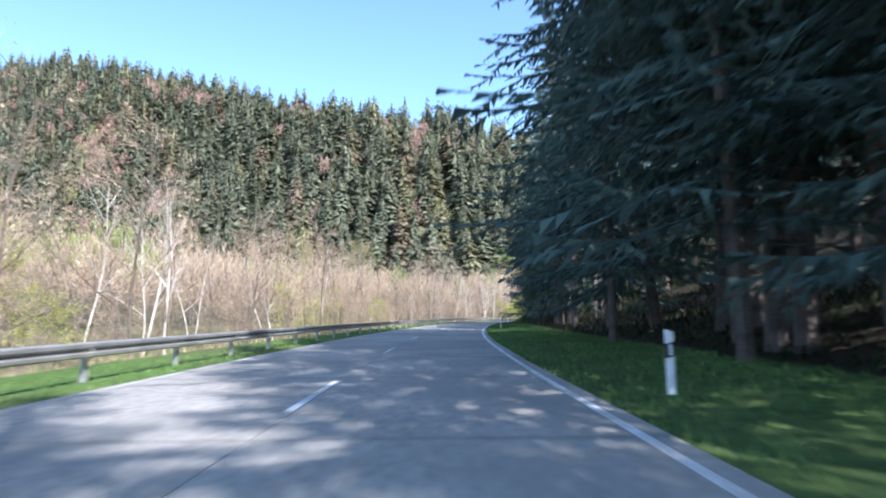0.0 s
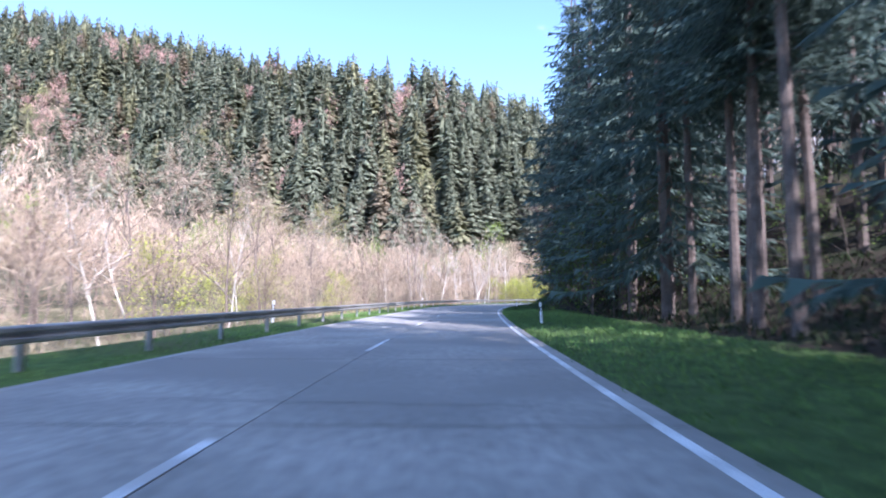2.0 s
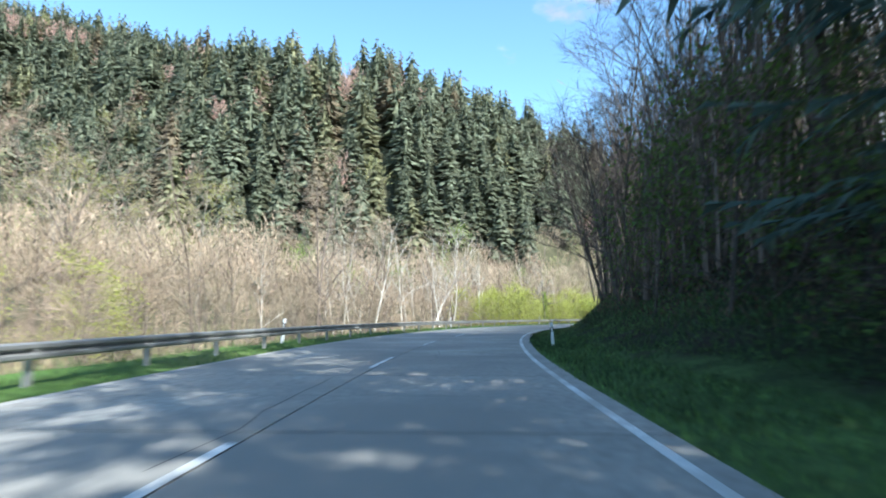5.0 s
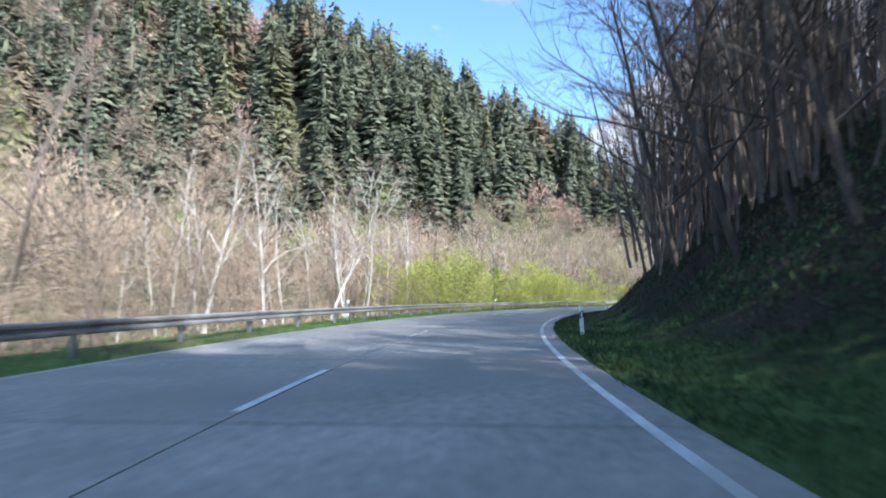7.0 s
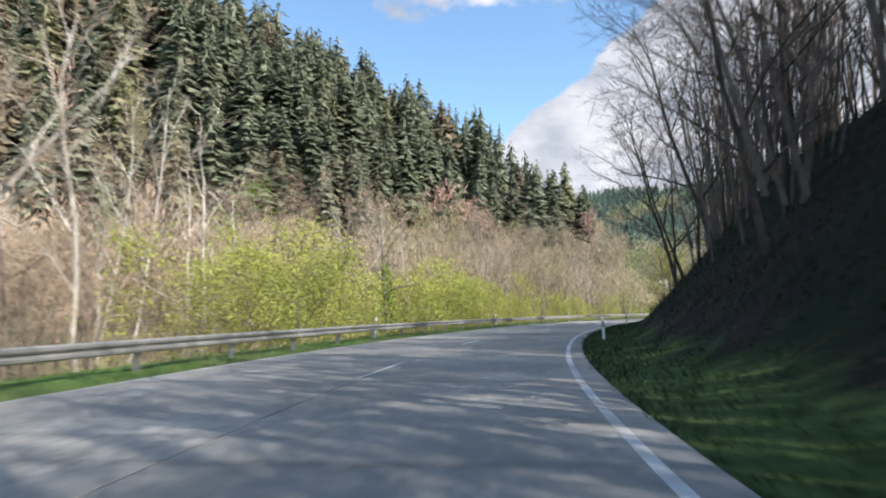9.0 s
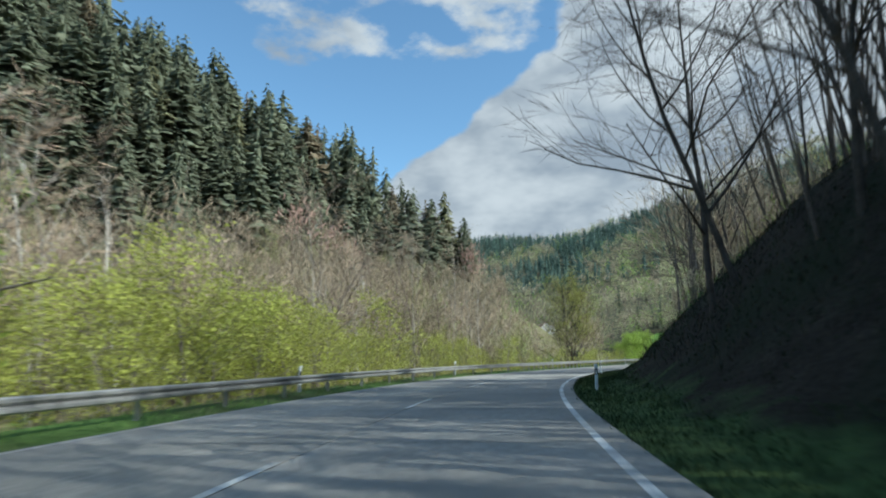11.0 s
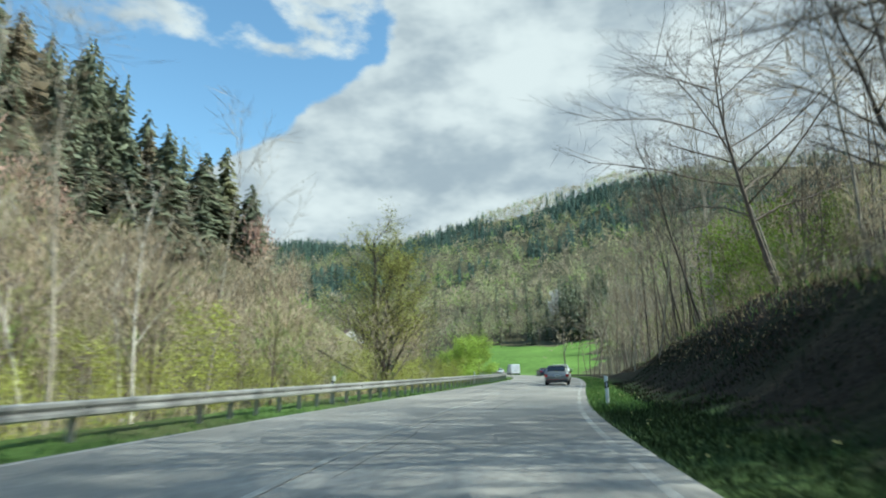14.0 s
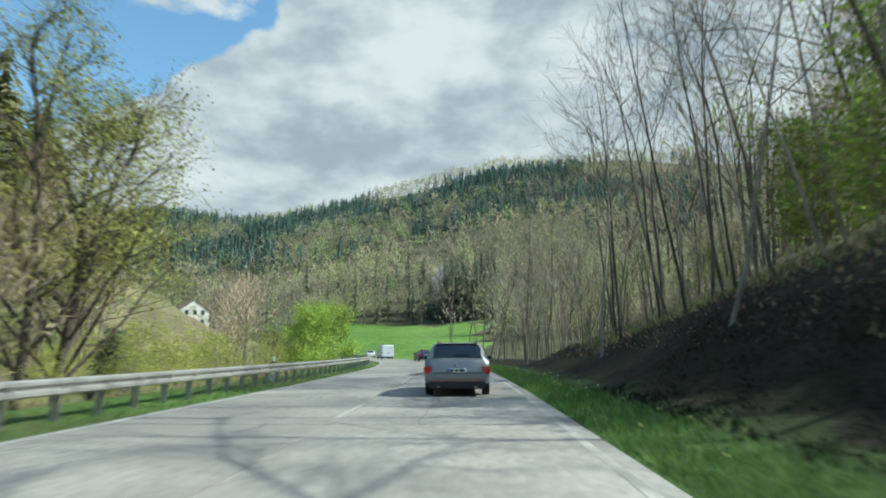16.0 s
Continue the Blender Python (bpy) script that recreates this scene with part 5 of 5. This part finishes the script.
    tagged(new("dandelions", so.mesh("dandelions", [BLADE, DANDELION])), "pale yellow dandelion heads in the verge grass", "flowers", kind="stuff")

build_grass()


# ---------------------------------------------------------------- delineator posts
def delineator(side):
    """White post with a slanted top, black band and reflector."""
    ob = empty("delineator_post")
    tagged(ob, "white plastic roadside marker post with black band", "marker post", "roadside marker posts")
    w, t = 0.06, 0.05

    def block(name, z0, z1, mats, slope0=0.0, slope1=0.0, grow=0.0, local_y=0.0):
        a, b = w + grow, t + grow
        ring = [(-a, -b * 0.6), (-a * 0.5, -b), (a * 0.5, -b), (a, -b * 0.6), (a, b * 0.6), (a * 0.5, b), (-a * 0.5, b), (-a, b * 0.6)]
        v = [(x, y + local_y, z0 + slope0 * x / w) for x, y in ring] + [(x, y + local_y, z1 + slope1 * x / w) for x, y in ring]
        bm = bmesh.new()
        vs = [bm.verts.new(q) for q in v]
        n = len(ring)
        for k in range(n):
            bm.faces.new((vs[k], vs[(k + 1) % n], vs[n + (k + 1) % n], vs[n + k]))
        bm.faces.new(vs[n:])
        bm.faces.new(vs[:n][::-1])
        me = bpy.data.meshes.new(name)
        bm.to_mesh(me)
        bm.free()
        me.materials.append(mats)
        return part_mesh(name, me, ob)

    k = 0.02 * side
    block("post_foot", -0.15, 0.60, WHITE_P, 0, k)
    block("black_band", 0.60, 0.82, BLACK_P, k, k, 0.0005)
    block("post_head", 0.82, 1.0, WHITE_P, k, -0.02 * side)
    r = Soup()
    x0, x1, z0, z1, y = -0.022, 0.022, 0.63, 0.79, -0.053
    r.add([(x0, y, z0), (x1, y, z0), (x1, y, z1), (x0, y, z1), (x0, y + 0.01, z0), (x1, y + 0.01, z0), (x1, y + 0.01, z1), (x0, y + 0.01, z1)],
          [(0, 1, 2, 3), (0, 3, 7, 4), (1, 5, 6, 2), (3, 2, 6, 7), (0, 4, 5, 1)])
    part_mesh("reflector", r.mesh("reflector", [WHITE_P]), ob, "pale rectangular reflector")
    return ob


def build_posts():
    rng = np.random.default_rng(41)
    for side, offset, grow, where in ((1, 5.3, 0.1, (9.1, 58.4, 103.6, 128.7, 166.7, 194.6, 217.6, 239.4)), (-1, -5.62, -0.7, (58.9, 103, 138.6, 169.2, 194.1, 217.2, 240.8, 272.7, 300))):
        first = delineator(side)
        for n, s in enumerate(where):
            d = offset + grow * float(widen(s)) - (0.45 if s > 210 and side > 0 else 0) + (0.0 if s > 90 else -1.8 if side < 0 else 0.25 if s > 30 else 0.1)
            x, y = on_road(s, d)
            m = pose(x, y, float(height(np.array([x]), np.array([y]))[0]) + (0.0 if side > 0 else 0.05), rng.normal(0, 2), rng.normal(0, 2.5), heading(s) + rng.normal(0, 6))
            if n:
                copy_thing(first, m)
            else:
                first.matrix_world = m


build_posts()


# ---------------------------------------------------------------- vehicles
def paint(name, color, rough=0.35, metal=0.3):
    return mat(name, color, rough, metal, var=0.06, scale=1.5, coat=0.6)


CAR_GREY, CAR_WHITE, CAR_BLUE = paint("grey_car_paint", (0.25, 0.25, 0.245)), paint("white_car_paint", (0.78, 0.79, 0.80), metal=0.0), paint("blue_car_paint", (0.02, 0.03, 0.075))
GLASS = mat("dark_car_glass", (0.012, 0.016, 0.02), 0.06, var=0.0, coat=0.5)
RUBBER = mat("tyre_rubber", (0.018, 0.018, 0.019), 0.85, var=0.2, scale=8)
RIM = mat("alloy_rim", (0.42, 0.42, 0.43), 0.35, metal=0.8, var=0.1, scale=6)
TAIL = mat("red_tail_lamp", (0.50, 0.015, 0.012), 0.15, var=0.1, scale=9, coat=0.6)
RED = mat("red_trim", (0.65, 0.02, 0.03), 0.4, var=0.05, scale=5)
CHROME = mat("bright_trim", (0.7, 0.7, 0.7), 0.15, metal=1.0, var=0.05, scale=5)
PLATE_B = mat("plate_blue", (0.02, 0.06, 0.35), 0.4, var=0.05, scale=8)

ESTATE = [(0, 0.4, 0.62, 0.66, 0.7, 0.66), (0.008, 0.33, 0.72, 0.86, 0.83, 0.76), (0.022, 0.3, 0.9, 1.01, 0.885, 0.74), (0.045, 0.28, 0.96, 1.12, 0.9, 0.69), (0.075, 0.27, 0.97, 1.27, 0.905, 0.709), (0.105, 0.25, 0.98, 1.4, 0.907, 0.654),
          (0.13, 0.24, 0.98, 1.445, 0.907, 0.638), (0.3, 0.2, 0.97, 1.465, 0.907, 0.632), (0.5, 0.2, 0.96, 1.46, 0.907, 0.632), (0.6, 0.2, 0.95, 1.4, 0.907, 0.632), (0.68, 0.2, 0.95, 1.18, 0.905, 0.64), (0.745, 0.2, 0.95, 1, 0.9, 0.72), (0.87, 0.22, 0.88, 0.92, 0.885, 0.7),
          (0.95, 0.27, 0.76, 0.8, 0.83, 0.62), (0.99, 0.34, 0.62, 0.66, 0.72, 0.52), (1, 0.4, 0.55, 0.58, 0.62, 0.45)]
SALOON = [(0.0, .38, .62, .66, .70, .66), (.01, .32, .78, .92, .84, .76), (.03, .30, .94, 1.02, .89, .78), (.12, .26, .96, 1.05, .905, .72), (.16, .25, .96, 1.10, .905, .68), (.24, .22, .96, 1.34, .907, .60), (.32, .2, .96, 1.43, .907, .57),
          (.5, .2, .95, 1.45, .907, .57), (.58, .2, .95, 1.39, .907, .58), (.68, .2, .94, 1.15, .905, .64), (.74, .2, .94, .99, .90, .72), (.87, .22, .86, .90, .885, .70), (.95, .27, .74, .78, .83, .62), (1.0, .38, .55, .58, .62, .45)]
VAN = [(0.0, .38, .9, 1.9, .86, .80), (.006, .34, 1.0, 1.99, .90, .80), (.02, .32, 1.0, 2.04, .905, .78), (.3, .28, 1.0, 2.06, .907, .77), (.68, .28, 1.0, 2.06, .907, .77), (.76, .28, 1.02, 1.95, .907, .74), (.84, .28, 1.03, 1.45, .90, .72),
       (.89, .28, 1.0, 1.12, .89, .70), (.96, .3, .85, .92, .85, .66), (1.0, .38, .6, .64, .70, .55)]


def car(name, label, length, width, tall, table, color, back=(.026, .102), sides=((.135, .26), (.28, .44), (.46, .66)), front=(.61, .74), lamp=(0.66, 0.90, 0.20, 0.22), bar=False, red=False, rails=False, category="car"):
    top = max(r[3] for r in table)
    kz, kx = tall / top, width / 1.814
    f = np.array([r[0] for r in table])
    cols = np.array(table)[:, 1:] * (kz, kz, kz, kx, kx)

    def at(q):
        return [np.interp(q, f, cols[:, k]) for k in range(5)]

    def ypos(q):
        return (q - 0.5) * length

    ob = tagged(empty(name), label, category, "vehicles on the road")

    def link(nm, v, faces, m, soft=False, lab="", parent=None):
        so = Soup()
        so.add(v, faces)
        return part_mesh(nm, so.mesh(nm, [m], soft), parent or ob, lab)

    # body shell
    qs = np.unique(np.concatenate([f, np.linspace(0.1, 0.9, 17)]))
    ringv = []
    for q in qs:
        zl, zb, zt, wb, wt = at(q)
        half = [(0.80 * wb, zl), (0.97 * wb, zl + 0.10), (wb, zl + 0.55 * (zb - zl)), (0.985 * wb, zb - 0.03), (0.965 * wb, zb), (wt + 0.02, zt - 0.05), (wt - 0.04, zt - 0.012), (0.5 * wt, zt)]
        ring = [(x, z) for x, z in half] + [(-x, z) for x, z in reversed(half)]
        ringv.append([(x, ypos(q), z) for x, z in ring])
    n = 16
    v = np.array(ringv).reshape(-1, 3)
    faces = []
    for i in range(len(qs) - 1):
        for j in range(n):
            k = (j + 1) % n
            faces.append((i * n + j, (i + 1) * n + j, (i + 1) * n + k, i * n + k))
    so = Soup()
    so.add(v, [tuple(reversed(q)) for q in faces])
    for r0, flip in ((0, False), ((len(qs) - 1) * n, True)):
        idx = [(r0 + j, r0 + j + 1, r0 + 14 - j, r0 + 15 - j) for j in range(7)]
        so.add(v, [tuple(reversed(q)) if flip else q for q in idx])
    body = so.mesh("body", [color], True)
    part_mesh("body", body, ob)

    # glass laid just proud of the shell
    def patch(nm, q0, q1, inset, m, lift=0.012, cols_n=7):
        qq, uu = np.linspace(q0, q1, 6), np.linspace(-1, 1, cols_n)
        pts = []
        for q in qq:
            zl, zb, zt, wb, wt = at(q)
            for u in uu:
                pts.append((u * (wt - inset), ypos(q) - (lift if q < 0.5 else -lift), zt + lift * 0.8 - 0.03 * u**6))
        fc = [(i * cols_n + j, i * cols_n + j + 1, (i + 1) * cols_n + j + 1, (i + 1) * cols_n + j) for i in range(5) for j in range(cols_n - 1)]
        link(nm, pts, fc, m, True)

    if back:
        patch("rear_window", back[0], back[1], 0.05, GLASS)
    patch("windscreen", front[0], front[1], 0.06, GLASS)
    for q0, q1 in sides:
        for sg in (1, -1):
            pts = []
            for q in np.linspace(q0, q1, 5):
                zl, zb, zt, wb, wt = at(q)
                for u in (0.08, 0.5, 0.9):
                    x = (0.965 * wb) * (1 - u) + (wt + 0.02) * u + 0.012
                    pts.append((sg * x, ypos(q), zb * (1 - u) + (zt - 0.05) * u))
            fc = [(i * 3 + j, (i + 1) * 3 + j, (i + 1) * 3 + j + 1, i * 3 + j + 1) for i in range(4) for j in range(2)]
            link("side_window", pts, fc if sg > 0 else [tuple(reversed(q)) for q in fc], GLASS, True)

    def box(nm, c, size, m, lab="", parent=None, taper=0.0, round_=0.015):
        bm = bmesh.new()
        bmesh.ops.create_cube(bm, size=1)
        for q in bm.verts:
            q.co = Vector((q.co.x * size[0] * (1 - taper * (q.co.z + 0.5)), q.co.y * size[1], q.co.z * size[2]))
        bmesh.ops.bevel(bm, geom=list(bm.edges), offset=min(round_, min(size) * 0.3), segments=2, affect="EDGES")
        bmesh.ops.translate(bm, verts=bm.verts, vec=c)
        me = bpy.data.meshes.new(nm)
        bm.to_mesh(me)
        bm.free()
        me.materials.append(m)
        return part_mesh(nm, me, parent or ob, lab)

    y0 = -length / 2
    hw = width / 2
    belt = at(0.03)[1]
    x0, x1, h, dz = lamp
    for sg in (1, -1):
        box("tail_lamp", (sg * (x0 + x1) / 2 * kx, y0 + 0.12, belt - dz), ((x1 - x0) * kx, 0.22, h), TAIL, "red tail lamp")
    if bar:
        box("light_strip", (0, y0 + 0.075, belt - dz + 0.02), (1.3 * kx, 0.12, 0.05), TAIL, "dark red light strip")
    box("rear_valance", (0, y0 + 0.10, 0.31), (1.55 * kx, 0.24, 0.16), BLACK_P, "black plastic lower bumper")
    box("floor_pan", (0, 0, 0.27), (1.5 * kx, length * 0.9, 0.16), BLACK_P)
    box("rear_bumper", (0, y0 + 0.09, 0.535), (1.58 * kx, 0.25, 0.17), color, round_=0.04)
    if red:
        box("window_strip", (0, ypos(back[0]) - 0.012, at(back[0])[2] - 0.03), (1.36 * kx, 0.03, 0.022), CHROME, "thin chrome strip under the rear window")
        box("trim_strip", (0, y0 - 0.03, 0.43), (1.36 * kx, 0.03, 0.018), RED, "thin red trim strip")
    plate = box("number_plate", (0, y0 + 0.012, belt - dz + (-0.01 if red else -0.06)), (0.52, 0.06, 0.115), WHITE_P, "white plate with plain dark bars")
    pz = belt - dz + (-0.01 if red else -0.06)
    box("plate_band", (-0.235, y0 - 0.019, pz), (0.045, 0.004, 0.108), PLATE_B, parent=plate)
    for k, (bx, bw) in enumerate(((-0.15, 0.10), (-0.02, 0.08), (0.13, 0.15))):
        box("plate_bar", (bx, y0 - 0.019, pz), (bw, 0.004, 0.06), BLACK_P, parent=plate)
    box("badge", (0, y0 + 0.03, pz + 0.15), (0.07, 0.04, 0.06), CHROME)
    if back:
        box("roof_spoiler", (0, ypos(back[1]) + 0.06, at(back[1])[2] + 0.028), (1.16 * kx, 0.20, 0.022), color)
        box("rear_wiper", (0.1, ypos(back[0] + 0.012) - 0.03, at(back[0] + 0.012)[2] + 0.02), (0.45, 0.02, 0.015), BLACK_P)
    for sg in (1, -1):
        mr = box("door_mirror", (sg * (hw + 0.09), ypos(0.64), 1.0 * kz), (0.20, 0.13, 0.15), color)
        box("mirror_glass", (sg * (hw + 0.09), ypos(0.64) - 0.067, 1.0 * kz), (0.16, 0.006, 0.11), GLASS, parent=mr)
        box("exhaust_tip", (sg * 0.5, y0 - 0.002, 0.26), (0.10, 0.06, 0.04), RIM)
        if rails:
            rl = Soup()
            rl.tube([(sg * 0.55 * kx, ypos(q), at(q)[2] + (0.03 if 0.16 < q < 0.5 else -0.01)) for q in (0.14, 0.17, 0.3, 0.47, 0.52)], [0.016] * 5, 6)
            part_mesh("roof_rail", rl.mesh("roof_rail", [BLACK_P]), ob)
    # wheels
    R = 0.325 * kz ** 0.5
    tyre = Soup()
    a = np.arange(28) * 2 * np.pi / 28
    prof = [(-0.10, R - 0.09), (-0.105, R - 0.03), (-0.08, R), (0.08, R), (0.105, R - 0.03), (0.10, R - 0.09)]
    tv = np.array([[(x, r * math.cos(q), r * math.sin(q)) for q in a] for x, r in prof]).reshape(-1, 3)
    tf = [(i * 28 + j, i * 28 + (j + 1) % 28, (i + 1) * 28 + (j + 1) % 28, (i + 1) * 28 + j) for i in range(5) for j in range(28)]
    tyre.add(tv, tf)
    tm = tyre.mesh("tyre", [RUBBER], True)
    rim = Soup()
    for k in range(5):
        q = k * 1.2566
        c_, s_ = math.cos(q), math.sin(q)
        rim.add([(0.07, -0.03 * s_, 0.03 * c_), (0.07, 0.03 * s_, -0.03 * c_), (0.085, (R - 0.1) * c_ + 0.05 * s_, (R - 0.1) * s_ - 0.05 * c_), (0.085, (R - 0.1) * c_ - 0.05 * s_, (R - 0.1) * s_ + 0.05 * c_)], [(0, 1, 2, 3)])
    rv = np.array([[(x, r * math.cos(q), r * math.sin(q)) for q in a] for x, r in ((-0.09, R - 0.09), (0.092, R - 0.085), (0.092, R - 0.11), (0.02, R - 0.13))]).reshape(-1, 3)
    rim.add(rv, [(i * 28 + j, i * 28 + (j + 1) % 28, (i + 1) * 28 + (j + 1) % 28, (i + 1) * 28 + j) for i in range(3) for j in range(28)])
    rim.add(np.array([(0.02, 0, 0)] + [(0.02, (R - 0.12) * math.cos(q), (R - 0.12) * math.sin(q)) for q in a[::2]]), [(0, 1 + j, 1 + (j + 1) % 14, 0) for j in range(14)])
    rm = rim.mesh("rim", [RIM])
    for yy in (ypos(0.19), ypos(0.79)):
        for sg in (1, -1):
            w = part_mesh("wheel", tm, ob, "black tyre on alloy rim", pose(sg * (hw - 0.115), yy, R, 0, 0, 0 if sg > 0 else 180))
            part_mesh("rim", rm, w)
    return ob


def park(ob, s, d):
    x, y = on_road(s, d)
    ob.matrix_world = pose(float(x), float(y), 0.002, 0, 0, heading(s))


LAST = float(nearest(np.array([92.95]), np.array([209.59]))[0][0])
park(car("estate_car", "grey estate car with dark windows and red trim strip", 4.69, 1.814, 1.465, ESTATE, CAR_GREY, red=True, rails=True), LAST + 18.7, 2.08)
park(car("suv_car", "white sport utility car with a dark rear window", 4.9, 1.94, 1.63, ESTATE, CAR_WHITE, bar=True), LAST + 33, 2.0)
park(car("saloon_car", "dark blue saloon car on the road", 4.75, 1.84, 1.43, SALOON, CAR_BLUE, back=(.165, .30), sides=((.30, .44), (.46, .66)), lamp=(0.5, 0.88, 0.14, 0.14)), LAST + 76, 1.9)
park(car("delivery_van", "white delivery van on the road ahead", 5.4, 1.99, 2.3, VAN, CAR_WHITE, back=None, sides=((.74, .84),), front=(.80, .89), lamp=(0.78, 0.90, 0.34, 0.05), category="van"), LAST + 101, 1.9)
park(car("small_car", "pale small car in the bend ahead", 4.2, 1.78, 1.5, ESTATE, CAR_WHITE), LAST + 122, 1.9)


# ---------------------------------------------------------------- houses in the valley
WALL_H = mat("pale_render", (0.62, 0.58, 0.52), 0.9, var=0.12, scale=0.6, fine=0.1)
ROOF_H = mat("roof_tiles", (0.27, 0.17, 0.13), 0.85, var=0.25, scale=1.2, fine=0.2)
PANE_H = mat("house_window", (0.04, 0.05, 0.06), 0.15, var=0.1, scale=2)


def house(name, label, x, y, turn, w, d, eaves, ridge):
    z = float(height(np.array([x]), np.array([y]))[0])
    ob = tagged(empty(name, pose(x, y, z, 0, 0, turn)), label, "house")
    a, b = w / 2, d / 2
    so = Soup()
    so.add([(-a, -b, -1), (a, -b, -1), (a, b, -1), (-a, b, -1), (-a, -b, eaves), (a, -b, eaves), (a, b, eaves), (-a, b, eaves)], [(0, 1, 5, 4), (1, 2, 6, 5), (2, 3, 7, 6), (3, 0, 4, 7)])
    so.add([(-a, -b, eaves), (a, -b, eaves), (0, -b, ridge), (0, -b, ridge), (-a, b, eaves), (a, b, eaves), (0, b, ridge), (0, b, ridge)], [(0, 1, 2, 3), (5, 4, 6, 7)])
    part_mesh("wall", so.mesh("wall", [WALL_H]), ob)
    for sg in (1, -1):
        k = (ridge - eaves) / a
        xo, zo = a + 0.5, eaves - 0.5 * k
        r = Soup()
        v = [(0, -b - 0.4, ridge + 0.1), (sg * xo, -b - 0.4, zo + 0.1), (sg * xo, b + 0.4, zo + 0.1), (0, b + 0.4, ridge + 0.1)]
        v += [(q[0], q[1], q[2] + 0.18) for q in v]
        r.add(v, [(0, 1, 2, 3), (7, 6, 5, 4), (0, 4, 5, 1), (1, 5, 6, 2), (2, 6, 7, 3)])
        part_mesh("roof", r.mesh("roof", [ROOF_H]), ob, "brown tiled roof")
    for row in range(2):
        for k in (-1, 0, 1):
            for face in (-1, 1):
                p = Soup()
                cx, cz = k * a * 0.55, 1.3 + row * 2.6
                yy = face * (b + 0.02)
                p.add([(cx - 0.5, yy, cz - 0.65), (cx + 0.5, yy, cz - 0.65), (cx + 0.5, yy, cz + 0.65), (cx - 0.5, yy, cz + 0.65), (cx - 0.5, yy * 0.99, cz - 0.65), (cx + 0.5, yy * 0.99, cz - 0.65), (cx + 0.5, yy * 0.99, cz + 0.65), (cx - 0.5, yy * 0.99, cz + 0.65)],
                      [(0, 1, 2, 3), (0, 4, 5, 1), (1, 5, 6, 2), (2, 6, 7, 3), (3, 7, 4, 0)])
                part_mesh("window", p.mesh("window", [PANE_H]), ob, "dark window")


house("house", "pale rendered house with a tiled roof among trees", 213, 356, -25, 8, 10, 4.6, 7.6)
house("barn", "small pale outbuilding beside the house", 201, 358, 20, 5, 6, 2.8, 4.6)

build_slabs()
